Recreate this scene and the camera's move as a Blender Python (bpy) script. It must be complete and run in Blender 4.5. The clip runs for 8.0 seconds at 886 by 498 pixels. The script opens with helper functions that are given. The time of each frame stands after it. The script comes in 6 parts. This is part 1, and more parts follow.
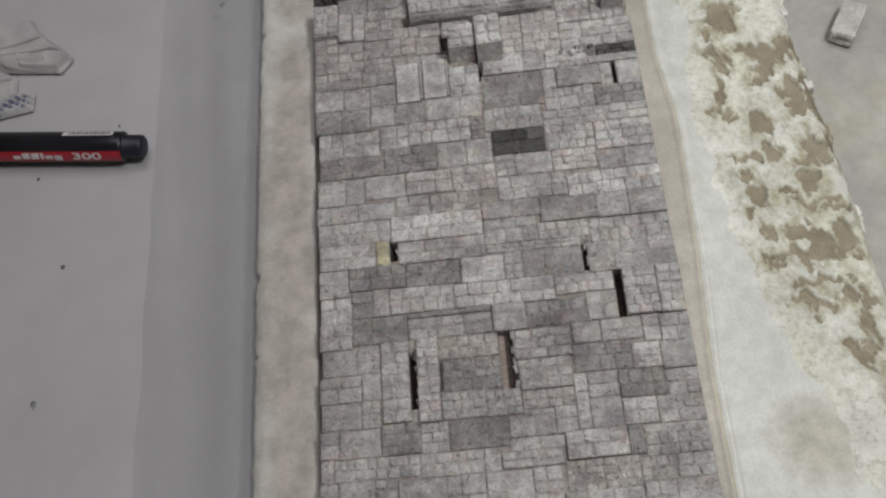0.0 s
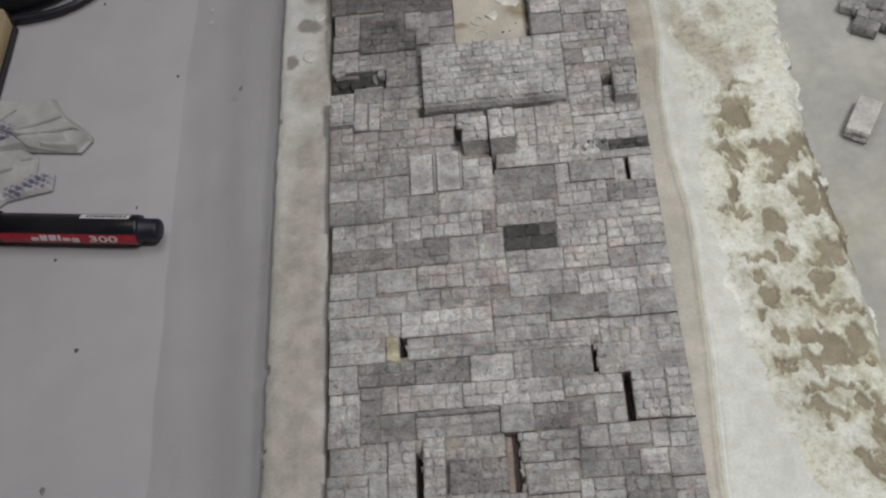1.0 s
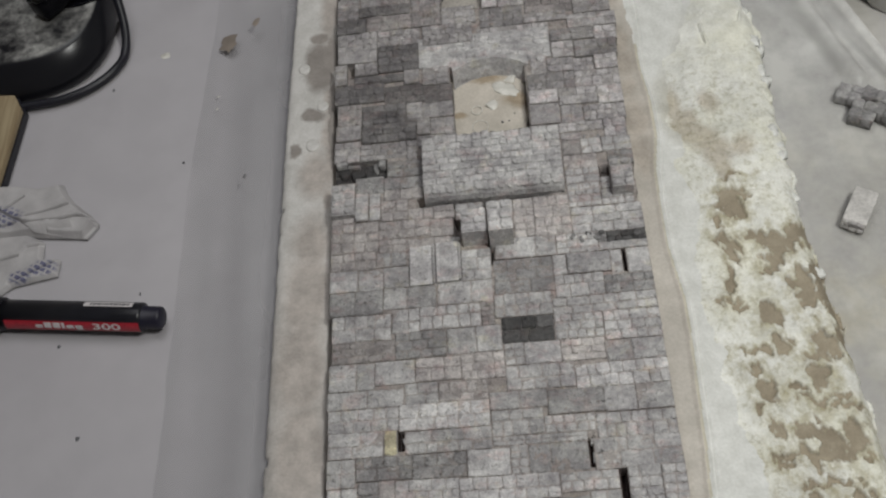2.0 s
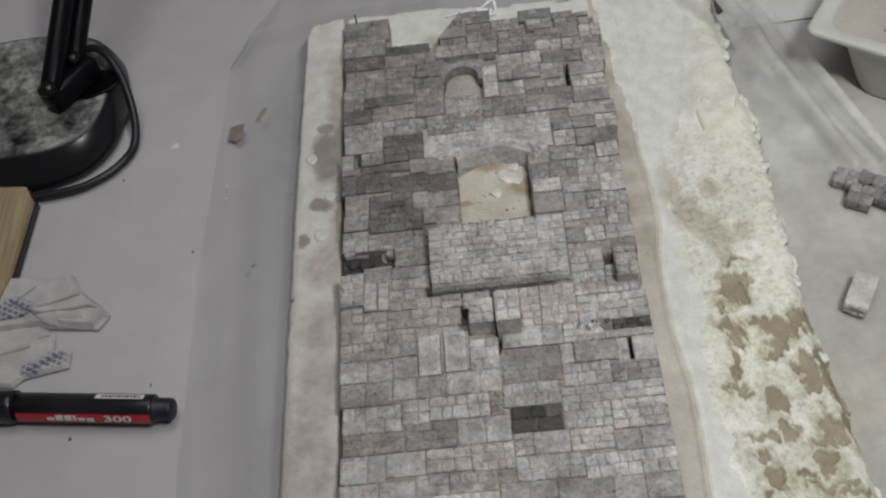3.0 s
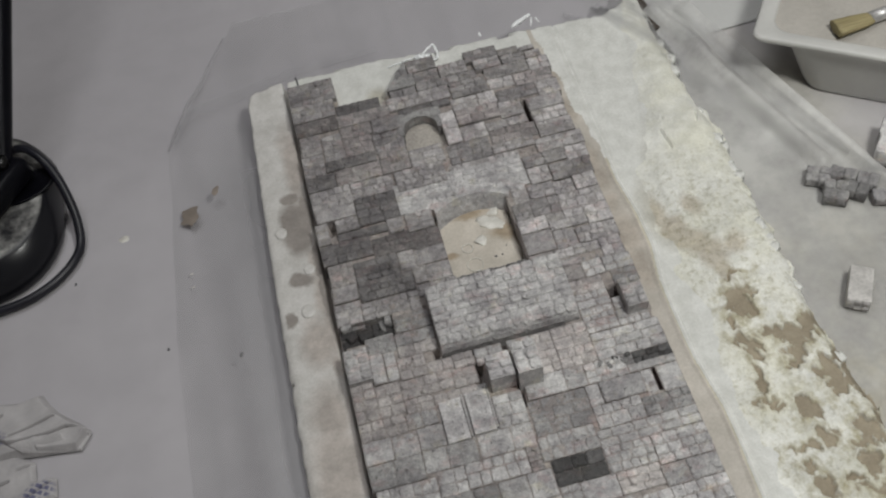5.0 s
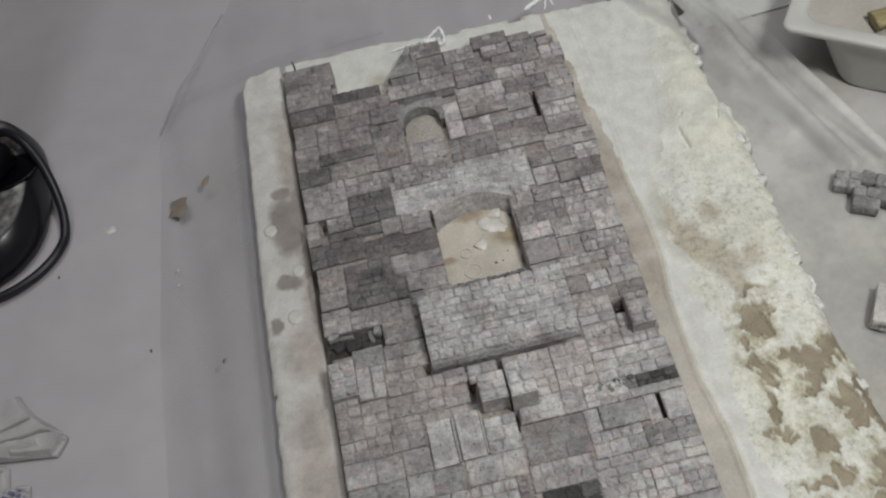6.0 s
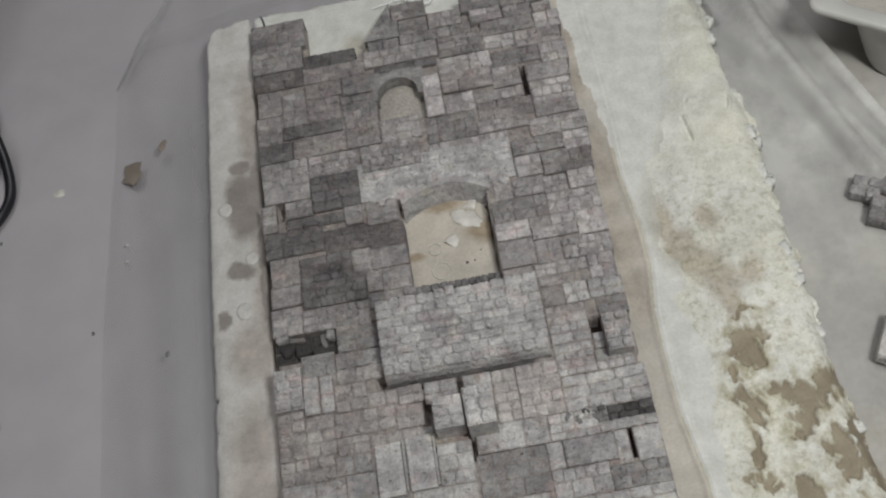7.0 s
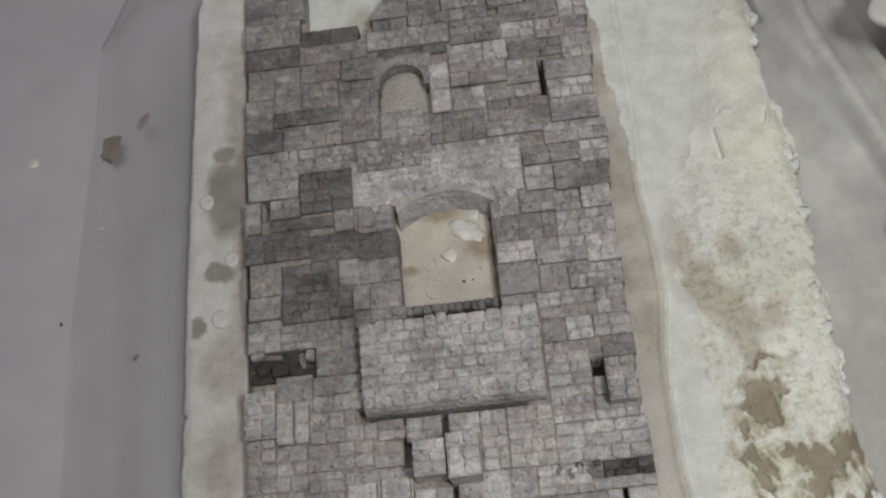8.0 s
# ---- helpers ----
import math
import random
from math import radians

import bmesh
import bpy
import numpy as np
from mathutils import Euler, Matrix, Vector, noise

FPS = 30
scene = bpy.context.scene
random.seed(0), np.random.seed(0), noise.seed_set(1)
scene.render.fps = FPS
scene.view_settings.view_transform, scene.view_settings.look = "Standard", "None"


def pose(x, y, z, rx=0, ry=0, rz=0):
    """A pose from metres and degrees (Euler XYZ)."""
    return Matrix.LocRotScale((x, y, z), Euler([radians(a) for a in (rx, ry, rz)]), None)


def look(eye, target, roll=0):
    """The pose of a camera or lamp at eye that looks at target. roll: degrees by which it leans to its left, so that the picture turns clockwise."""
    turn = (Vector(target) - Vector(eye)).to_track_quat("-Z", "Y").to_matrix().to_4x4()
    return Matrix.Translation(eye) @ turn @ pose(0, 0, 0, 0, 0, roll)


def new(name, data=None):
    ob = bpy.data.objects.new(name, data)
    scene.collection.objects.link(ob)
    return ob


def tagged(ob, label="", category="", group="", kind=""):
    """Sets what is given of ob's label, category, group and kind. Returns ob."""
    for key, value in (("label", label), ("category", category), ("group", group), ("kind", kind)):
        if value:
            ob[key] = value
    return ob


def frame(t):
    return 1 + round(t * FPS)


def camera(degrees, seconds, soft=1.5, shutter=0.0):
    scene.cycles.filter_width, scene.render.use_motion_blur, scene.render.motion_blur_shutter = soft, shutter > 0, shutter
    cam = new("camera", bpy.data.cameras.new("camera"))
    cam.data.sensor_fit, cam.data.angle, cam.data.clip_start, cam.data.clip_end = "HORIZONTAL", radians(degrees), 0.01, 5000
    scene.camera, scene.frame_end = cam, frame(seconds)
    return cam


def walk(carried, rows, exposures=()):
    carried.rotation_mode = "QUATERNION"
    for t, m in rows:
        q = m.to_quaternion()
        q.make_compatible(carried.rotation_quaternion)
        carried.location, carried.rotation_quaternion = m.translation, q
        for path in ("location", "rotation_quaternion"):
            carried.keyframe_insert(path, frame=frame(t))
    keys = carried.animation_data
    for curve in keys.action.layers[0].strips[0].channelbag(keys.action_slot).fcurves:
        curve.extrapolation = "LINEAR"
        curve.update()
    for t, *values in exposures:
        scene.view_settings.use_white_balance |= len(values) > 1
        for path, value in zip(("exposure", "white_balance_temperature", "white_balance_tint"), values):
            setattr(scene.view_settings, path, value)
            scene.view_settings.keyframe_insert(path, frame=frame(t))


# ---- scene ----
cam = camera(45.8, 8.0, soft=2.2)
PATH = [
    (0, (-0.0025, -0.0040, 0.4561), (-0.0537, 0.4637, -0.4263), -11.51),
    (0.5, (0.0034, 0.0087, 0.4638), (-0.0549, 0.4848, -0.4137), -11.83),
    (1, (0.0055, 0.0210, 0.4705), (-0.0633, 0.5171, -0.3950), -11.93),
    (1.5, (0.0088, 0.0278, 0.4761), (-0.0643, 0.5428, -0.3780), -11.85),
    (2, (0.0139, 0.0344, 0.4834), (-0.0615, 0.5744, -0.3549), -11.86),
    (3.5, (0.0039, 0.0512, 0.5029), (-0.0513, 0.6462, -0.2989), -12.30),
    (4, (-0.0175, 0.0621, 0.5013), (-0.0282, 0.6537, -0.3049), -12.19),
    (4.5, (-0.0384, 0.0668, 0.4990), (-0.0028, 0.6625, -0.3035), -11.74),
    (5, (-0.0495, 0.0747, 0.4974), (0.0032, 0.6696, -0.3047), -10.69),
    (6.5, (-0.0006, 0.1429, 0.4713), (-0.0185, 0.6742, -0.3757), -13.86),
    (7, (0.0169, 0.1766, 0.4614), (-0.0191, 0.6649, -0.4105), -14.35),
    (7.5, (0.0329, 0.2093, 0.4554), (-0.0288, 0.6542, -0.4380), -16.10),
    (8, (0.0340, 0.2401, 0.4443), (-0.0368, 0.6486, -0.4656), -15.84),
]
walk(cam, [(t, look(eye, target, roll)) for t, eye, target, roll in PATH], [(0.0, 0.0), (5.0, 0.0), (7.0, -0.10), (8.0, -0.18)])

# ---------------------------------------------------------------- light
world = bpy.data.worlds.new("room_world")
world.use_nodes = True
world.node_tree.nodes["Background"].inputs[0].default_value = (0.8, 0.85, 1.0, 1)
world.node_tree.nodes["Background"].inputs[1].default_value = 0.05
scene.world = world


def area_lamp(name, eye, target, size, watts, colour):
    data = bpy.data.lights.new(name, "AREA")
    data.shape, data.size, data.energy, data.color = "DISK", size, watts, colour
    ob = new(name, data)
    ob.matrix_world = look(eye, target)
    return ob


# a lamp over the back of the table, and the room's own ceiling light
area_lamp("work_light", (0.31, 0.12, 0.84), (0.52, 0.60, 0.0), 0.17, 4.7, (0.985, 0.992, 0.95))
area_lamp("ceiling_light", (0.00, 0.72, 1.72), (0.04, 0.55, 0.0), 1.1, 8.05, (0.965, 0.975, 0.985))


# ---------------------------------------------------------------- materials
def mix_rgb(nt, a, b, fac, blend="MIX"):
    n = nt.nodes.new("ShaderNodeMix")
    n.data_type, n.blend_type = "RGBA", blend
    for socket, value in ((n.inputs[0], fac), (n.inputs[6], a), (n.inputs[7], b)):
        if isinstance(value, bpy.types.NodeSocket):
            nt.links.new(value, socket)
        else:
            socket.default_value = value
    return n.outputs[2]


def noise_of(nt, coord, scale, detail=3.0, rough=0.55, low=0.35, high=0.65):
    n = nt.nodes.new("ShaderNodeTexNoise")
    n.inputs["Scale"].default_value, n.inputs["Detail"].default_value, n.inputs["Roughness"].default_value = scale, detail, rough
    nt.links.new(coord, n.inputs["Vector"])
    r = nt.nodes.new("ShaderNodeMapRange")
    r.inputs[1].default_value, r.inputs[2].default_value = low, high
    nt.links.new(n.outputs["Fac"], r.inputs[0])
    return r.outputs[0]


def bumped(nt, bsdf, layers):
    """layers: (height socket, distance in metres, strength)."""
    last = None
    for height, dist, strength in layers:
        b = nt.nodes.new("ShaderNodeBump")
        b.inputs["Distance"].default_value, b.inputs["Strength"].default_value = dist, strength
        nt.links.new(height, b.inputs["Height"])
        if last:
            nt.links.new(last, b.inputs["Normal"])
        last = b.outputs[0]
    nt.links.new(last, bsdf.inputs["Normal"])


def rgba(c, k=1.0):
    return (c[0] * k, c[1] * k, c[2] * k, 1)


def base_material(name, rough=0.8, metal=0.0):
    m = bpy.data.materials.new(name)
    m.use_nodes = True
    nt = m.node_tree
    bsdf = nt.nodes["Principled BSDF"]
    bsdf.inputs["Roughness"].default_value, bsdf.inputs["Metallic"].default_value = rough, metal
    return m, nt, bsdf


def coords(nt, kind="Object"):
    if kind == "World":
        return nt.nodes.new("ShaderNodeNewGeometry").outputs["Position"]
    return nt.nodes.new("ShaderNodeTexCoord").outputs[kind]


def grainy(name, colour, dark=0.75, light=1.15, coarse=120, fine=900, rough=0.8, relief=0.0002, metal=0.0, where="Object", tint=None, amp=1.0):
    """A material with two scales of variation and fine relief."""
    m, nt, bsdf = base_material(name, rough, metal)
    c = coords(nt, where)
    a, b = noise_of(nt, c, coarse), noise_of(nt, c, fine)
    col = mix_rgb(nt, rgba(colour, dark), rgba(colour, light), a)
    col = mix_rgb(nt, col, rgba(tint or colour, 0.9 * dark), b if tint else 0.0)
    col = mix_rgb(nt, col, mix_rgb(nt, rgba((1, 1, 1), 1 - 0.18 * amp), rgba((1, 1, 1), 1 + 0.1 * amp), b), 1.0, "MULTIPLY")
    nt.links.new(col, bsdf.inputs["Base Color"])
    if relief:
        bumped(nt, bsdf, [(a, relief * 2, 0.5), (b, relief, 0.7)])
    return m


def stone_material():
    """Cast stones: each takes its own paint from the object's colour; dust, grime and pores over it."""
    m, nt, bsdf = base_material("painted_cast_stone", 0.88)
    info = nt.nodes.new("ShaderNodeObjectInfo")
    c = coords(nt, "World")
    flat = nt.nodes.new("ShaderNodeMapping")
    flat.inputs["Scale"].default_value = (0.7, 1, 1)
    nt.links.new(c, flat.inputs["Vector"])
    along = flat.outputs[0]
    wash = noise_of(nt, c, 38, 4, 0.65, 0.38, 0.66)
    grime = noise_of(nt, along, 95, 5, 0.66, 0.42, 0.62)
    mid = noise_of(nt, c, 300, 4, 0.62, 0.3, 0.7)
    fine = noise_of(nt, c, 1100, 3, 0.6, 0.3, 0.7)
    col = info.outputs["Color"]

    def over(low, high, by):
        return mix_rgb(nt, col, mix_rgb(nt, rgba(low), rgba(high), by), 1.0, "MULTIPLY")
    col = over((0.88, 0.87, 0.88), (1.10, 1.10, 1.09), wash)
    # grime lies in ragged patches and streaks along the courses; pink and ochre dust between
    col = over((1.07, 1.07, 1.06), (0.80, 0.79, 0.80), grime)
    col = over((1.06, 1.06, 1.06), (0.74, 0.73, 0.74), noise_of(nt, along, 52, 6, 0.68, 0.50, 0.66))
    col = over((1, 1, 1), (1.08, 0.965, 0.955), noise_of(nt, along, 130, 5, 0.65, 0.54, 0.68))
    col = over((1, 1, 1), (1.05, 1.03, 0.90), noise_of(nt, c, 90, 5, 0.65, 0.58, 0.72))
    col = over((0.80, 0.80, 0.81), (1.18, 1.18, 1.17), mid)
    col = over((0.83, 0.83, 0.83), (1.15, 1.15, 1.15), fine)
    # pale dust rubbed on the high grain; small pits, their shade darkened into the colour
    col = over((1, 1, 1), (1.14, 1.135, 1.12), noise_of(nt, along, 300, 4, 0.66, 0.56, 0.72))
    pores = noise_of(nt, c, 560, 5, 0.72, 0.25, 0.34)
    col = over((0.50, 0.48, 0.48), (1, 1, 1), pores)
    # rough castings (marked by the colour's alpha): more pits shaded by colour, pale chipped crests
    clean = col
    col = over((1, 1, 1), (1.30, 1.29, 1.27), noise_of(nt, along, 420, 5, 0.7, 0.56, 0.70))
    specks = noise_of(nt, c, 480, 6, 0.74, 0.32, 0.42)
    col = over((0.42, 0.41, 0.415), (1, 1, 1), specks)
    col = mix_rgb(nt, clean, col, info.outputs["Alpha"])
    nt.links.new(col, bsdf.inputs["Base Color"])
    bumped(nt, bsdf, [(mid, 0.0008, 0.8), (specks, 0.0004, 0.7), (fine, 0.0003, 0.8)])
    return m


def blob_field(nt, spots, wobble=0.012, scale=60, detail=4):
    """How far outside the nearest of some uneven spots (x, y, rx, ry in metres): 1 on a spot's rim."""
    c = coords(nt)
    n = nt.nodes.new("ShaderNodeTexNoise")
    n.inputs["Scale"].default_value, n.inputs["Detail"].default_value, n.inputs["Roughness"].default_value = scale, detail, 0.62
    nt.links.new(c, n.inputs["Vector"])
    off = nt.nodes.new("ShaderNodeVectorMath")
    off.operation = "MULTIPLY_ADD"
    nt.links.new(n.outputs["Color"], off.inputs[0])
    off.inputs[1].default_value = (2 * wobble, 2 * wobble, 0)
    sub = nt.nodes.new("ShaderNodeVectorMath")
    sub.operation = "SUBTRACT"
    nt.links.new(c, sub.inputs[0])
    sub.inputs[1].default_value = (wobble, wobble, 0)
    nt.links.new(sub.outputs[0], off.inputs[2])
    total = None
    for x, y, rx, ry in spots:
        mp = nt.nodes.new("ShaderNodeMapping")
        mp.vector_type = "TEXTURE"
        mp.inputs["Location"].default_value, mp.inputs["Scale"].default_value = (x, y, 0), (rx, ry, 1000)
        nt.links.new(off.outputs[0], mp.inputs["Vector"])
        ln = nt.nodes.new("ShaderNodeVectorMath")
        ln.operation = "LENGTH"
        nt.links.new(mp.outputs[0], ln.inputs[0])
        if total is None:
            total = ln.outputs["Value"]
        else:
            least = nt.nodes.new("ShaderNodeMath")
            least.operation = "MINIMUM"
            nt.links.new(total, least.inputs[0]), nt.links.new(ln.outputs["Value"], least.inputs[1])
            total = least.outputs[0]
    return total


def within(nt, field, edge):
    r = nt.nodes.new("ShaderNodeMapRange")
    r.inputs[1].default_value, r.inputs[2].default_value, r.inputs[3].default_value, r.inputs[4].default_value = edge[0], edge[1], 0, 1
    nt.links.new(field, r.inputs[0])
    return r.outputs[0]


def blob_mask(nt, spots, wobble=0.012, scale=60, detail=4, edge=(1.15, 0.75)):
    """1 inside uneven spots."""
    return within(nt, blob_field(nt, spots, wobble, scale, detail), edge)


def cloth_material():
    m, nt, bsdf = base_material("white_table_covering", 0.6)
    c = coords(nt, "World")
    big, mid = noise_of(nt, c, 7, 3), noise_of(nt, c, 45, 2)
    col = mix_rgb(nt, (0.440, 0.422, 0.446, 1), (0.480, 0.461, 0.484, 1), big)
    col = mix_rgb(nt, col, mix_rgb(nt, (0.975, 0.975, 0.975, 1), (1.02, 1.02, 1.02, 1), mid), 1.0, "MULTIPLY")
    smudge = noise_of(nt, c, 11, 6, 0.62, 0.52, 0.78)
    col = mix_rgb(nt, col, mix_rgb(nt, (1, 1, 1, 1), (0.90, 0.895, 0.90, 1), smudge), 1.0, "MULTIPLY")
    dust = blob_mask(nt, [(0.24, 0.20, 0.09, 0.20), (0.22, 0.38, 0.06, 0.09), (0.20, 0.48, 0.05, 0.09)], 0.03, 14, 5, (1.3, 0.6))
    col = mix_rgb(nt, col, mix_rgb(nt, (0.37, 0.355, 0.325, 1), (0.52, 0.505, 0.475, 1), noise_of(nt, c, 26, 6, 0.65)), dust)
    nt.links.new(col, bsdf.inputs["Base Color"])
    bumped(nt, bsdf, [(mid, 0.0002, 0.2)])
    return m


# eaten-away places in the plaster's outer band: x, y and half sizes
PITS = [(0.1281, 0.3623, 0.0060, 0.0020), (0.1262, 0.3513, 0.0071, 0.0040), (0.1232, 0.3453, 0.0071, 0.0041), (0.1252, 0.3394, 0.0041, 0.0041), (0.1162, 0.3344, 0.0030, 0.0041), (0.1152, 0.3254, 0.0040, 0.0050), (0.1202, 0.3155, 0.0030, 0.0082), (0.1162, 0.3016, 0.0022, 0.0112), (0.1132, 0.2876, 0.0050, 0.0040), (0.1152, 0.2826, 0.0050, 0.0020), (0.1311, 0.2787, 0.0050, 0.0061), (0.1301, 0.3254, 0.0070, 0.0030), (0.1381, 0.3205, 0.0071, 0.0041), (0.1450, 0.3175, 0.0071, 0.0051), (0.1530, 0.3234, 0.0061, 0.0061), (0.1381, 0.3105, 0.0051, 0.0061), (0.1341, 0.3035, 0.0020, 0.0032), (0.1609, 0.3274, 0.0041, 0.0041), (0.1480, 0.2966, 0.0051, 0.0041)]
PITS += [(0.1560, 0.2996, 0.0071, 0.0063), (0.1639, 0.3055, 0.0050, 0.0071), (0.1520, 0.2896, 0.0060, 0.0054), (0.1609, 0.2886, 0.0081, 0.0063), (0.1520, 0.2816, 0.0051, 0.0051), (0.1639, 0.2767, 0.0051, 0.0061), (0.1639, 0.2647, 0.0051, 0.0061), (0.1569, 0.2588, 0.0061, 0.0061), (0.1480, 0.2528, 0.0060, 0.0032), (0.1510, 0.2647, 0.0030, 0.0030), (0.1222, 0.2598, 0.0100, 0.0020), (0.1331, 0.2627, 0.0040, 0.0032), (0.1182, 0.2508, 0.0040, 0.0051), (0.1222, 0.2389, 0.0051, 0.0050), (0.1182, 0.2319, 0.0030, 0.0020), (0.1232, 0.2199, 0.0020, 0.0032), (0.1361, 0.2389, 0.0060, 0.0022), (0.1460, 0.2428, 0.0051, 0.0040), (0.1411, 0.2329, 0.0081, 0.0020)]
PITS += [(0.1569, 0.2279, 0.0081, 0.0022), (0.1550, 0.2329, 0.0030, 0.0020), (0.1371, 0.2160, 0.0081, 0.0051), (0.1500, 0.2130, 0.0120, 0.0063), (0.1411, 0.2060, 0.0100, 0.0054), (0.1560, 0.2060, 0.0060, 0.0041), (0.1252, 0.2050, 0.0071, 0.0020), (0.1222, 0.2000, 0.0061, 0.0020), (0.1361, 0.1921, 0.0070, 0.0022), (0.1470, 0.1921, 0.0070, 0.0022), (0.1301, 0.1861, 0.0071, 0.0030), (0.1391, 0.1811, 0.0081, 0.0022), (0.1510, 0.1851, 0.0040, 0.0032), (0.1480, 0.1612, 0.0061, 0.0032), (0.1510, 0.1553, 0.0050, 0.0051), (0.1560, 0.1682, 0.0030, 0.0082), (0.1569, 0.1801, 0.0032, 0.0041), (0.1341, 0.1762, 0.0022, 0.0022)]


def plaster_material(name, colour, damp, spots, rough=0.6, relief=0.0006, eaten=False, wet=(), wet_edge=(0.005, 1.15, 0.8), wet_tone=0.64, even=1.0):
    m, nt, bsdf = base_material(name, rough)
    c = coords(nt)
    big, mid, fine = noise_of(nt, c, 22, 3), noise_of(nt, c, 110, 3), noise_of(nt, c, 700, 3)
    col = mix_rgb(nt, rgba(colour, 1 - 0.14 * even), rgba(colour, 1 + 0.06 * even), big)
    col = mix_rgb(nt, col, mix_rgb(nt, (0.9, 0.9, 0.88, 1), (1.05, 1.05, 1.04, 1), mid), 1.0, "MULTIPLY")
    if spots:
        mask = blob_mask(nt, spots, 0.005, 70, 4, (1.5, 0.65))
        col = mix_rgb(nt, col, mix_rgb(nt, rgba(damp, 0.85), rgba(damp, 1.15), mid), mask)
    if wet:
        soaked = blob_mask(nt, wet, wet_edge[0], 90, 5, wet_edge[1:])
        col = mix_rgb(nt, col, mix_rgb(nt, rgba(damp, wet_tone), rgba(damp, 1.25 * wet_tone), mid), soaked)
    if eaten:
        # yellowish grains in the crumbly ground, olive soaking round the holes, brown ground where the plaster is eaten away
        loose, rub = nt.nodes.new("ShaderNodeAttribute"), nt.nodes.new("ShaderNodeMath")
        loose.attribute_name, rub.operation = "crumbled", "MULTIPLY"
        nt.links.new(loose.outputs["Fac"], rub.inputs[0]), nt.links.new(noise_of(nt, c, 330, 5, 0.7, 0.50, 0.64), rub.inputs[1])
        grains = rub.outputs[0]
        yellowed = noise_of(nt, c, 34, 4, 0.6, 0.42, 0.66)
        col = mix_rgb(nt, col, mix_rgb(nt, (1, 1, 1, 1), (0.98, 0.972, 0.905, 1), yellowed), 1.0, "MULTIPLY")
        col = mix_rgb(nt, col, mix_rgb(nt, (1.08, 1.08, 1.075, 1), (0.80, 0.785, 0.715, 1), grains), 1.0, "MULTIPLY")
        halo, bare = nt.nodes.new("ShaderNodeAttribute"), nt.nodes.new("ShaderNodeAttribute")
        halo.attribute_name, bare.attribute_name = "soaked", "eaten"
        soak = nt.nodes.new("ShaderNodeMath")
        soak.operation = "MULTIPLY"
        nt.links.new(halo.outputs["Fac"], soak.inputs[0]), nt.links.new(noise_of(nt, c, 120, 6, 0.68, 0.40, 0.62), soak.inputs[1])
        col = mix_rgb(nt, col, mix_rgb(nt, (0.36, 0.320, 0.205, 1), (0.52, 0.49, 0.36, 1), noise_of(nt, c, 200, 4, 0.65)), soak.outputs[0])
        col = mix_rgb(nt, col, mix_rgb(nt, (0.245, 0.205, 0.148, 1), (0.350, 0.302, 0.226, 1), noise_of(nt, c, 75, 5, 0.6)), bare.outputs["Fac"])
    col = mix_rgb(nt, col, mix_rgb(nt, (0.93, 0.93, 0.92, 1), (1.04, 1.04, 1.04, 1), fine), 1.0, "MULTIPLY")
    nt.links.new(col, bsdf.inputs["Base Color"])
    bumped(nt, bsdf, [(mid, relief, 0.6), (fine, relief * 0.3, 0.6)])
    return m


